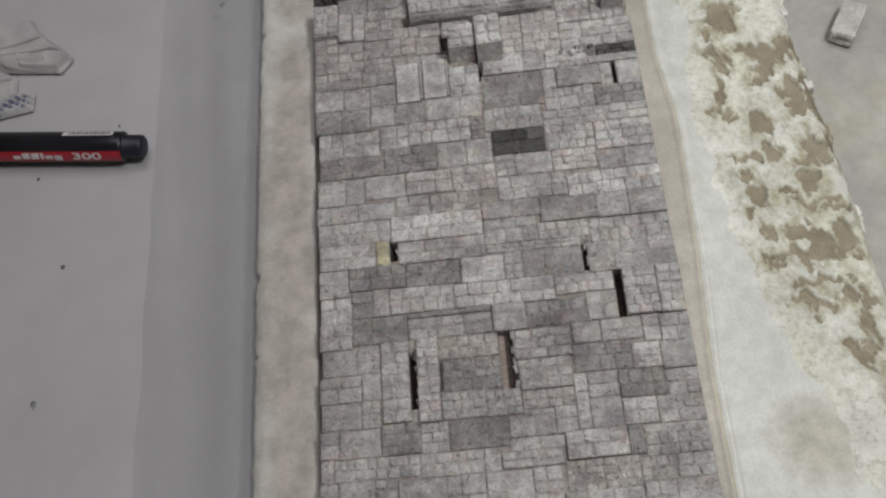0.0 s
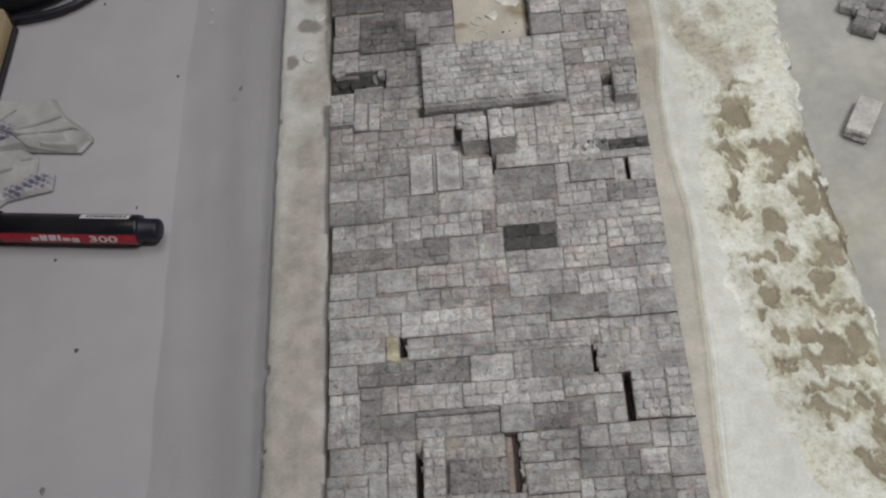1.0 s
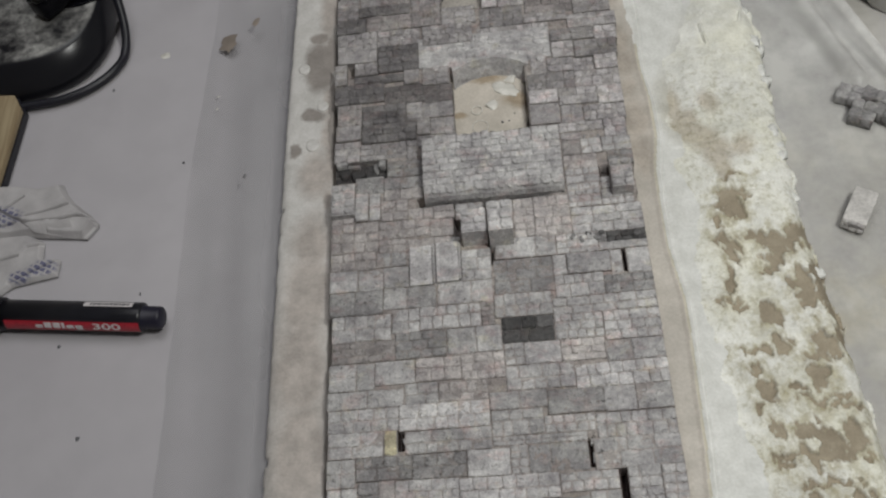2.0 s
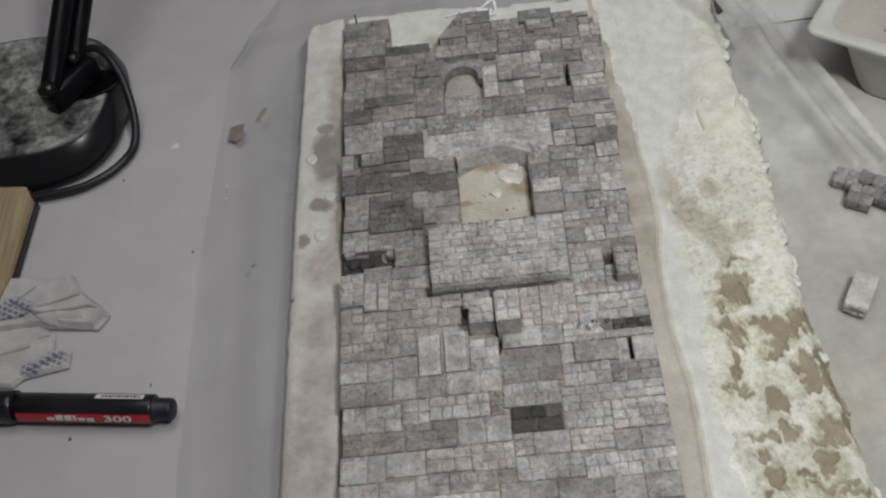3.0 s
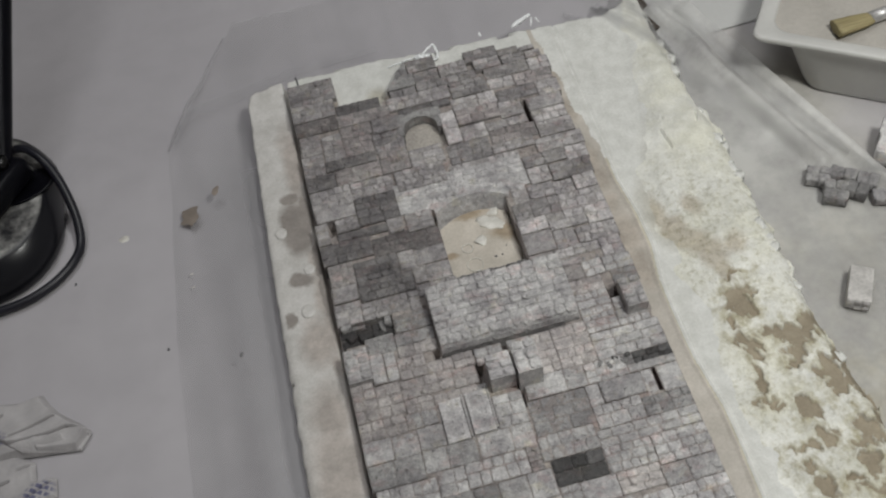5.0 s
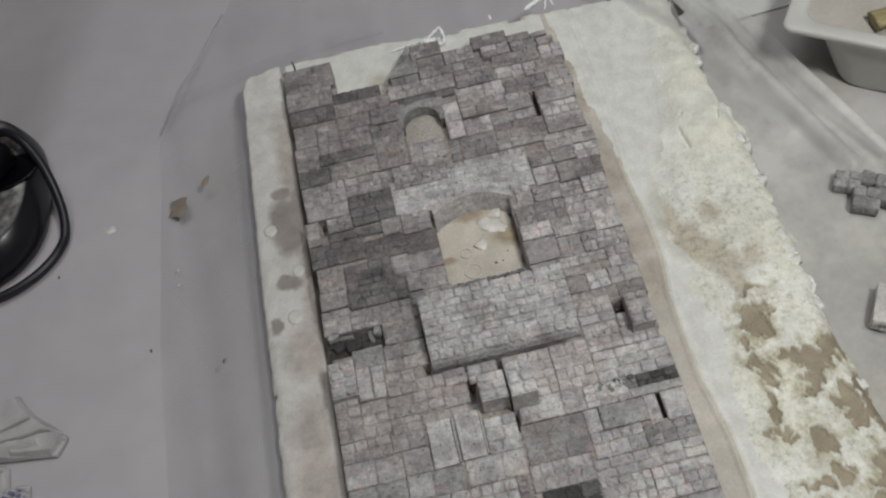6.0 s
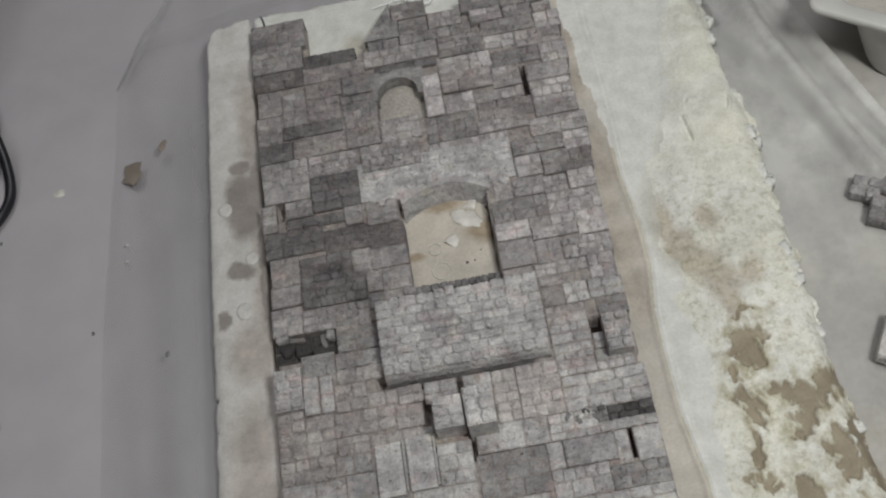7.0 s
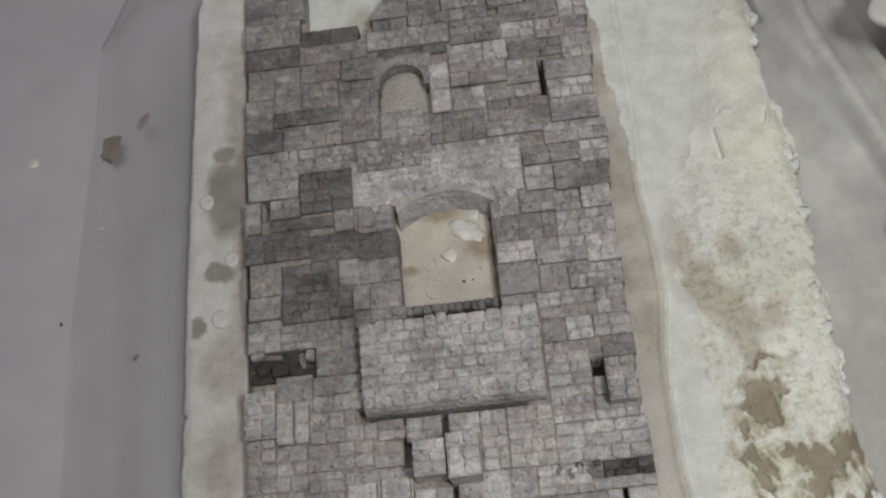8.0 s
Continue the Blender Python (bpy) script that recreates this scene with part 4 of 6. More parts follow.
    ply = sheet("tissue_layer", span(-0.312, -0.238, 0.0005), span(0.330, 0.376, 0.0005),
          lambda x, y: min(1, 0.1 + rim_distance(x, y, lower) / 0.002) * max(0.0003, 0.0030 + 0.0008 * fbm(x, y, 40, 2, 15.0) + folds(x, y, (
              (-0.3000, 0.3525, -0.2681, 0.3582, 0.0040, 0.005), (-0.2700, 0.3407, -0.2450, 0.3530, 0.0030, 0.004), (-0.2640, 0.3640, -0.2550, 0.3650, 0.0030, 0.003), (-0.2545, 0.3650, -0.2535, 0.3545, 0.0030, 0.003)))),
          M_TISSUE, settle(top), "lower ply of the tissue", keep=lambda x, y: inside(x, y, lower) and y < 0.3720, skirt=0.0001)
    trimmed(ply, lower)


tissue()


# ---------------------------------------------------------------- desk lamp
def desk_lamp():
    lamp = thing("desk_lamp", "black desk lamp with a plaster-dusted base and twin-bar arm", "desk lamp", (-0.306, 0.538, 0.0))
    base = lathe_bm([(0.98, 0.0), (1.0, 0.002), (1.0, 0.008), (0.955, 0.015), (0.90, 0.0215), (0.87, 0.0232), (0.83, 0.0238), (0.78, 0.0236), (0.4, 0.0238), (0.1, 0.0240)], 64)
    for v in base.verts:
        # rounded square plan, the front face more sloping than the rest
        a = math.atan2(v.co.y, v.co.x)
        k = 1 / (abs(math.cos(a)) ** 2.8 + abs(math.sin(a)) ** 2.8) ** (1 / 2.8)
        v.co.x *= 0.0715 * k
        v.co.y *= 0.0630 * k
        v.co.y += 0.25 * v.co.z
        v.co.x += 0.15 * v.co.z
    part("base", base, M_BLACK, lamp, "black base dusted with pale plaster")
    part("socket", lathe_bm([(0.0150, 0.0225), (0.0152, 0.0246), (0.0146, 0.0252), (0.0120, 0.0246), (0.004, 0.0242)], 32, 1.25, 0.72), M_BARS, lamp, "oval black socket of the arm").matrix_basis = pose(0.0570, 0.0060, 0, 0, 0, 24)
    br = box_bm(-0.0185, -0.0085, 0.026, 0.0225, 0.0085, 0.043, 0.004)
    bmesh.ops.rotate(br, verts=br.verts, cent=(0, 0, 0), matrix=Matrix.Rotation(radians(53), 3, "Z"))
    bracket = part("bracket", br, M_BARS, lamp)
    bracket.location = (0.0440, -0.0010, 0)
    way = Vector((0.187, 0.865, 0.461)).normalized()
    for start, rad in ((Vector((0.0380, -0.0093, 0.043)), 0.0068), (Vector((0.0495, 0.0158, 0.043)), 0.0060)):
        bar = part("arm_bar", tube_bm([start - way * 0.008, start, start + way * 0.34], rad, 18), M_BARS, lamp)
        bolt = lathe_bm([(0.0042, -0.002), (0.0048, 0.0), (0.0048, 0.004), (0.003, 0.0055)], 16)
        bmesh.ops.translate(bolt, verts=bolt.verts, vec=start + Vector((0.0, -0.006, 0.001)))
        part("bolt", bolt, M_STEEL, bar, "worn steel pivot bolt")
    # joint and shade at the far end of the arm, beyond the view
    end = Vector((0.043, 0.004, 0.043)) + way * 0.34
    part("joint", box_bm(end.x - 0.02, end.y - 0.02, end.z - 0.014, end.x + 0.02, end.y + 0.02, end.z + 0.014, 0.004), M_BARS, lamp)
    settle(lamp)
    part("cord", tube_bm(curve_points([(0.0500, 0.0300, 0.034), (0.0600, 0.0270, 0.036), (0.0700, 0.0160, 0.034), (0.0770, 0.0030, 0.025), (0.0810, -0.0150, 0.011), (0.0807, -0.0310, 0.003),
                                       (0.0758, -0.0443, 0.003), (0.0642, -0.0560, 0.003), (0.0469, -0.0643, 0.003), (0.0218, -0.0674, 0.003), (-0.03, -0.070, 0.003), (-0.10, -0.066, 0.003)], 8), 0.0028, 10), M_CORD, lamp, "black rubber cord looped round the base")


desk_lamp()


# ---------------------------------------------------------------- wooden block
def wood_block():
    bm = polygon_bm([(-0.325, 0.380), (-0.2905, 0.3900), (-0.2865, 0.4113), (-0.2835, 0.4640), (-0.2900, 0.4760), (-0.325, 0.4800)], 0.0035, 0.0088)
    bmesh.ops.bevel(bm, geom=[e for e in bm.edges if abs(e.calc_length()) > 0.001 and min(v.co.z for v in e.verts) > 0.008], offset=0.0006, segments=2, affect="EDGES")
    ob = part("wood_block", bm, M_PINE, smooth=False)
    tagged(settle(ob), "pale pine wood block beside the lamp", "wood block")
    # black plate added under it; its dark rim stands for the shaded side
    part("side_shade", polygon_bm([(-0.325, 0.380), (-0.2895, 0.3895), (-0.2852, 0.4113), (-0.2822, 0.4650), (-0.2890, 0.4770), (-0.325, 0.4805)], 0.0, 0.0050), M_CORD, ob, "black plate standing for the block's shaded side", smooth=False)


wood_block()


# ---------------------------------------------------------------- plastic tub and brush
def rounded_rect(w, h, r, n=7):
    pts = []
    for cx, cy, a0 in ((w / 2 - r, h / 2 - r, 0), (-w / 2 + r, h / 2 - r, 90), (-w / 2 + r, -h / 2 + r, 180), (w / 2 - r, -h / 2 + r, 270)):
        pts += [(cx + r * math.cos(radians(a0 + 90 * i / n)), cy + r * math.sin(radians(a0 + 90 * i / n))) for i in range(n + 1)]
    return pts


def rings_bm(rings, cap_first=False, cap_last=False):
    bm = bmesh.new()
    vs = [[bm.verts.new(p) for p in ring] for ring in rings]
    n = len(vs[0])
    for a, b in zip(vs, vs[1:]):
        for i in range(n):
            bm.faces.new((a[i], a[(i + 1) % n], b[(i + 1) % n], b[i]))
    if cap_first:
        bm.faces.new(vs[0][::-1])
    if cap_last:
        bm.faces.new(vs[-1])
    return bm


def tub():
    """Local x and y run along the rim from its corner; each ring: insets left and front, height, corner radius."""
    th = thing("plastic_tub", "white plastic tub with a broad rim, filled with set plaster", "tub", (0.1930, 0.5000, 0.0), -35.0)
    wide, deep = 0.172, 0.118

    def ring(left, front, z, r, wavy=0.0):
        w, h = wide - left - front, deep - 2 * front
        return [(x + left + w / 2, y + front + h / 2, z + wavy * fbm(x, y, 60, 3)) for x, y in rounded_rect(w, h, r)]
    prof = [(0.036, 0.0090, 0.0012, 0.012), (0.0335, 0.0065, 0.0002, 0.014), (0.0310, 0.0055, 0.0035, 0.016), (0.0190, 0.0042, 0.0300, 0.018), (0.0170, 0.0036, 0.0352, 0.018), (0.0150, 0.0030, 0.0366, 0.016),
            (0.0012, 0.0006, 0.0372, 0.006), (0.0, 0.0, 0.0386, 0.006), (0.0004, 0.0004, 0.0402, 0.006), (0.0016, 0.0016, 0.0410, 0.006), (0.0090, 0.0085, 0.0406, 0.010), (0.0104, 0.0098, 0.0396, 0.011), (0.0112, 0.0106, 0.0350, 0.011)]
    part("body", rings_bm([ring(*p) for p in prof], True), M_TUB, th)
    part("filling", rings_bm([ring(o, o, z, r, 0.0005) for o, z, r in ((0.0100, 0.0388, 0.011), (0.018, 0.0394, 0.010), (0.032, 0.0394, 0.008), (0.048, 0.0390, 0.004))], False, True), M_FILL, th, "beige set plaster")
    settle(th)


tub()


def brush():
    th = thing("paint_brush", "small brush with yellow bristles lying on the plaster in the tub", "brush", (0.2385, 0.4860, 0.0438), 4.0)
    bm = lathe_bm([(0.0056, 0.0), (0.0068, 0.0004), (0.0066, 0.004), (0.0061, 0.012), (0.0050, 0.0205), (0.0042, 0.0235)], 40, 0.5, 1.0)
    bmesh.ops.rotate(bm, verts=bm.verts, cent=(0, 0, 0), matrix=Matrix.Rotation(radians(90), 3, "Y"))
    for v in bm.verts:
        v.co += noise.noise_vector(v.co * 700) * 0.0006
        v.co.x += 0.0012 * noise.noise(Vector((v.co.y * 1500, v.co.z * 1500, 3))) if v.co.x < 0.003 else 0
    part("bristles", bm, M_BRISTLE, th, "stiff yellow bristles")
    part("ferrule", tube_bm([(0.0225, 0, 0), (0.040, 0.001, 0.0005)], 0.0040, 14), M_TIN, th, "pale tin ferrule")
    part("handle", tube_bm(curve_points([(0.0395, 0.001, 0.0005), (0.066, 0.005, 0.002), (0.12, 0.016, 0.008)], 6), 0.0026, 12), M_PEN, th, "dark handle")
    settle(th)


brush()


# ---------------------------------------------------------------- papers behind the slab
def papers():
    a = sheet("paper_sheet", span(0.0, 0.26, 0.01), span(0.0, 0.20, 0.01), lambda x, y: -0.0002 + 0.0003 * max(0, 1 - y / 0.02) ** 2 + 0.0003 * fbm(x, y, 12, 2), M_PAPER)
    a.matrix_world = pose(0.170, 0.549, 0.0, 0, 0, 3.0)
    tagged(settle(a), "white paper sheet with a lifted edge on the table", "paper")


papers()


# ---------------------------------------------------------------- stains and crumbs on the table
def flake(x, y, r, mat, label, name, h=0.0006, stretch=1.0, turn=0.0):
    bm = bmesh.new()
    n = 80
    rim = [r * (1 + 0.42 * noise.fractal(Vector((1.6 * math.cos(6.283 * i / n), 1.6 * math.sin(6.283 * i / n), x * 90)), 0.6, 2.0, 6)) for i in range(n)]
    low = [bm.verts.new((rim[i] * math.cos(6.283 * i / n) * stretch, rim[i] * math.sin(6.283 * i / n), 0)) for i in range(n)]
    top = [bm.verts.new((0.8 * v.co.x, 0.8 * v.co.y, h)) for v in low]
    for i in range(n):
        bm.faces.new((low[i], low[(i + 1) % n], top[(i + 1) % n], top[i]))
    bm.faces.new(top)
    ob = part(name, bm, mat)
    u, v = x / TABLE_SPREAD[0], y / TABLE_SPREAD[1]
    if u > -0.172:
        rise = film_height(u + 0.002, v) - film_height(u - 0.002, v)
        ob.matrix_world = pose(x, y, film_height(u, v) + 0.0003, 0, -math.degrees(math.atan2(rise, 0.0041)), 0) @ pose(0, 0, 0, 0, 0, turn)
    else:
        ob.matrix_world = pose(x, y, 0.0006 * fbm(x, y, 5, 3, 3.0) - 0.0011, 0, 0, turn)
    return tagged(ob, label, name.replace("_", " "), name.replace("_", " ") + "s on the table")


flake(-0.1613, 0.5135, 0.0066, M_STAIN, "dried brown splash on the plastic film", "brown_stain", 0.00015, 1.0)
flake(-0.1428, 0.5245, 0.0040, M_STAIN, "small dried brown splash on the film", "brown_stain", 0.00015, 0.55, -15)
for fx, fy, fr, fs in ((-0.2055, 0.5145, 0.0024, 1.3), (-0.1651, 0.4706, 0.0006, 2.0), (-0.1650, 0.4605, 0.0005, 2.6)):
    flake(fx, fy, fr, M_BLOB, "white plaster splash on the table covering", "plaster_splash", 0.0003, fs)
for fx, fy, fr, fs in ((-0.1405, 0.3985, 0.0016, 0.8), (-0.2299, 0.1778, 0.0020, 0.7), (-0.2001, 0.3348, 0.0010, 0.5), (-0.2365, 0.4890, 0.0012, 0.5),
                       (-0.2229, 0.2508, 0.0012, 1.0), (-0.1843, 0.4248, 0.0010, 0.8), (-0.2421, 0.3058, 0.0011, 0.8)):
    flake(fx, fy, fr, M_GREYINK if fr < 0.0013 else M_DIRT, "grey crumb of dirt on the table covering", "dirt_crumb", 0.0004, fs)


def gap_strip():
    # added strip; its dark colour stands in for the gap between paper and slab
    ob = part("gap_strip", box_bm(-0.0035, -0.07, 0.0005, 0.0035, 0.07, 0.003, 0.0008), M_GAP, smooth=False)
    ob.matrix_world = pose(0.1520, 0.632, 0.0012, 0, 0, 8.0)
    tagged(settle(ob), "dark brown strip in place of the gap behind the slab", "wood strip")


gap_strip()


# ---------------------------------------------------------------- the model wall
TONES = {str(i + 1): (k, 0.985 * k, 0.985 * k) for i, k in enumerate((0.115, 0.228, 0.320, 0.385, 0.450, 0.512, 0.552, 0.615))}
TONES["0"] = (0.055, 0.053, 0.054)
TINTS = {"p": (1.03, 0.985, 0.965), "y": (1.08, 1.02, 0.72)}
MM = 0.001
BED = 0.0085
TOP = 0.0200
wall_model = thing("castle_wall_model", "grey model castle wall of cast stones on a plaster slab", "model wall", (0, 0, 0.012))
rng = random.Random(7)


def marks(half, b):
    """Grid lines across a stone: the rim, its worn edge, then even steps."""
    n = max(2, round((2 * half - 2 * b) / 0.0013))
    return [-half] + [-half + b + (2 * half - 2 * b) * i / n for i in range(n + 1)] + [half]


def stone_mesh(w, h, deep, rnd, rough=0.0003):
    """One worn stone centred on the origin, its face about z = 0."""
    hw, hh = w / 2, h / 2
    b = min(0.0005, 0.13 * min(w, h))
    xs, ys = marks(hw, b), marks(hh, b)
    nx, ny = len(xs), len(ys)
    ph = rnd.uniform(0, 90)
    lean = min(0.07, 0.0005 / max(w, h))
    tilt = (rnd.uniform(-lean, lean), rnd.uniform(-lean, lean))
    chipped = [rnd.choice((0.3, 0.5, 0.7, 0.9, 1.6)) for _ in range(4)]
    verts = []
    for i, x in enumerate(xs):
        for j, y in enumerate(ys):
            rim = (i in (0, nx - 1)) + (j in (0, ny - 1))
            jig = noise.noise_vector(Vector((x * 520 + ph, y * 520, ph)))
            px, py = x + 0.00030 * jig.x, y + 0.00030 * jig.y
            if rim == 2:
                off = chipped[(x > 0) * 2 + (y > 0)] * b
                px, py = px - math.copysign(off, x), py - math.copysign(off, y)
            z = tilt[0] * x + tilt[1] * y + rough * noise.fractal(Vector((x * 300 + ph, y * 300, ph)), 0.9, 2.0, 3)
            if rim:
                z -= b * (0.55 + 0.9 * jig.z)
            verts.append((px, py, z))
    faces = [(i * ny + j, (i + 1) * ny + j, (i + 1) * ny + j + 1, i * ny + j + 1) for i in range(nx - 1) for j in range(ny - 1)]
    loop = [i * ny for i in range(nx)] + [(nx - 1) * ny + j for j in range(1, ny)] + [i * ny + ny - 1 for i in range(nx - 2, -1, -1)] + [j for j in range(ny - 2, 0, -1)]
    low = len(verts)
    verts += [(verts[k][0], verts[k][1], -deep) for k in loop]
    n = len(loop)
    faces += [(loop[(k + 1) % n], loop[k], low + k, low + (k + 1) % n) for k in range(n)]
    me = bpy.data.meshes.new("stone")
    me.from_pydata(verts, [], faces)
    me.polygons.foreach_set("use_smooth", [True] * len(faces))
    me.materials.append(M_STONE)
    return me


def painted(ob, tone, rnd, spread=0.12, k=1.0, worn=0.25):
    c = TONES[tone[0]]
    t = TINTS.get(tone[1:], (1, 1, 1))
    f = k * rnd.uniform(1 - spread, 1 + spread)
    ob.color = (c[0] * t[0] * f, c[1] * t[1] * f, c[2] * t[2] * f, worn)
    return ob


def split(total, n, rnd, vary=0.34):
    parts = [rnd.uniform(1 - vary, 1 + vary) for _ in range(n)]
    s = sum(parts)
    return [total * p / s for p in parts]


def block(parent, x, y, w, h, tone, rows, cols, z_low, z_top, rnd, gap=0.00052, name="block"):
    """A cast block: a mortar body with its stones set in rows. x, y is its lower left corner."""
    bx, by = x + w / 2, y + h / 2
    deep = max(0.0024, min(0.0075, z_top - TOP + 0.0028))
    body = part(name, box_bm(-w / 2, -h / 2, z_low - z_top, w / 2, h / 2, -(0.0013 if z_top > TOP + 0.003 else 0.0009 if tone[0] == "1" else rnd.choice((0.0003, 0.0004, 0.0004, 0.0006))), 0.0002), M_STONE, parent, smooth=False)
    body.location = (bx, by, z_top)
    body.rotation_euler = (0, 0, rnd.uniform(-0.008, 0.012))
    k = 0.80 * TONES[tone[0]][0] + 0.02 if tone[0] in "123" else 0.58 * TONES[tone[0]][0] + 0.10
    if tone[0] == "1" and y < 0.30:
        k = 0.27
    k = 0.98 * TONES[tone[0]][0] if z_top > TOP + 0.003 else k + rnd.uniform(-0.03, 0.03)
    body.color = (k, 0.985 * k, 0.98 * k, 0.7) if z_top > TOP + 0.003 else (1.05 * k, 0.975 * k, 0.94 * k, 0.4) if y < 0.385 else (0.97 * k, 0.925 * k, 0.91 * k, 0.6)
    rough = 0.00060 if tone[0] in "0123" else (0.00022 if rows * cols == 1 else rnd.choice((0.0003, 0.00038, 0.0005)))
    worn = min(1.0, rough / 0.0006) * rnd.uniform(0.6, 1.0) if rough > 0.00025 else 0.12
    if cols > 1 and h / rows > 1.1 * w / cols:
        rows = math.ceil(h * cols / w)
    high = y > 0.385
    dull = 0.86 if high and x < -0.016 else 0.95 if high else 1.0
    if high:
        rough, worn = 1.4 * rough, min(1.0, 1.5 * worn)
        if rnd.random() < 0.75:
            rows, cols = max(rows, round(h / 0.0050)), max(cols, round(w / 0.0068))
    gap *= rnd.uniform(0.45, 1.25) * (1.25 if high else 1.0) * (0.7 if tone[0] in "123" else 1.0)
    if z_top > TOP + 0.003:
        gap = 0.0011
    yy = -h / 2
    for rh in split(h, rows, rnd, 0.22):
        n = cols if cols < 3 else max(1, cols + rnd.choice((-1, 0, 0, 1)))
        xx = -w / 2
        for cw in split(w, n, rnd):
            sw, sh = cw - gap * rnd.uniform(0.7, 1.4), rh - gap * rnd.uniform(0.7, 1.4)
            if sw > 0.0012 and sh > 0.0012:
                s = new("stone", stone_mesh(sw, sh, deep, rnd, rough))
                s.parent = body
                s.location = (xx + cw / 2, yy + rh / 2, rnd.uniform(-0.0003, 0.0002) * (1.7 if high else 1.0))
                s.rotation_euler = (0, 0, rnd.uniform(-0.02, 0.02))
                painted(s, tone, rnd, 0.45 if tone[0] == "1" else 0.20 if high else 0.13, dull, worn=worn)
                if high:
                    s.color = (1.015 * s.color[0], 0.99 * s.color[1], s.color[2], s.color[3])
            xx += cw
        yy += rh
    return body


def lay_blocks(rows):
    """Blocks of the wall: left, lower edge, width, height in millimetres, paint, rows and columns of stones, lift."""
    for x, y, w, h, tone, r, c, lift in rows:
        jig = rng.uniform(-0.0007, 0.0005) if y > 385 and abs(lift) < 1 else rng.uniform(-0.0003, 0.0004)
        if x < -80:
            d = rng.uniform(-1.0, 1.3)
            x, w = x + d, w - d
        e = [rng.choice((0.0, 0.0, 0.05, 0.15, 0.40)) if y > 385 else rng.uniform(-0.04, 0.09) for _ in range(4)]
        block(wall_model, (x + e[0]) * MM, (y + e[1]) * MM, (w - e[0] - e[2]) * MM, (h - e[1] - e[3]) * MM, tone, r, c, BED, TOP + lift * MM + jig, rng)


def wall_bed():
    def keep(x, y):
        if -0.0188 < x < 0.0245 and 0.3925 < y < 0.462:
            return False
        if -0.0225 < x < 0.0035 and 0.496 < y < 0.526:
            return False
        if -0.0555 < x < -0.0237 + 0.67 * (y - 0.5501) and y > 0.5405:
            return False
        edge = 0.0008 * fbm(x, y, 120, 3, 2.0)
        return -0.0832 + edge < x < 0.0755 + edge and 0.096 < y < piecewise([(-0.08, 0.572), (0.010, 0.570), (0.012, 0.562), (0.029, 0.559), (0.031, 0.566), (0.075, 0.555)], x)
    slots = [(-0.0355, 0.3505, 0.0300, 0.3550), (-0.0456, 0.1461, -0.0429, 0.1719), (-0.0062, 0.1506, 0.0001, 0.1773), (0.0476, 0.1794, 0.0510, 0.2018), (0.0356, 0.2041, 0.0378, 0.2177), (-0.0516, 0.2185, -0.0482, 0.2282), (0.0630, 0.3032, 0.0649, 0.3168), (-0.0328, 0.1530, -0.0311, 0.1659), (0.0577, 0.3612, 0.0629, 0.3690), (0.0531, 0.4959, 0.0555, 0.5155), (-0.0782, 0.4488, -0.0739, 0.4610), (-0.0207, 0.3295, -0.0176, 0.3452), (-0.0047, 0.3369, -0.0020, 0.3540), (-0.0024, 0.3139, -0.0003, 0.3267), (-0.0330, 0.3905, -0.0170, 0.3945), (-0.0845, 0.3735, -0.0555, 0.3905), (-0.0388, 0.3480, -0.0364, 0.3865)]

    def height(x, y):
        if any(a < x < c and b < y < d for a, b, c, d in slots):
            return 0.0100
        return (0.0184 if y > 0.395 else 0.0190) + 0.0002 * fbm(x, y, 70, 3) - 0.002 * (y > 0.545)
    ob = sheet("mortar_bed", span(-0.084, 0.077, 0.0011), span(0.095, 0.580, 0.0013), height, M_STONE, wall_model, "brownish mortar bed", keep=keep, skirt=BED)
    ob.color = (0.350, 0.318, 0.300, 0.5)


wall_bed()


def loose_stone(parent, x, y, w, h, z, tone, turn=0.0, deep=0.0016, spread=0.1):
    s = new("stone", stone_mesh(w, h, deep, rng))
    s.parent = parent
    s.location = (x, y, z)
    s.rotation_euler = (0, 0, turn)
    return painted(s, tone, rng, spread, worn=0.6)


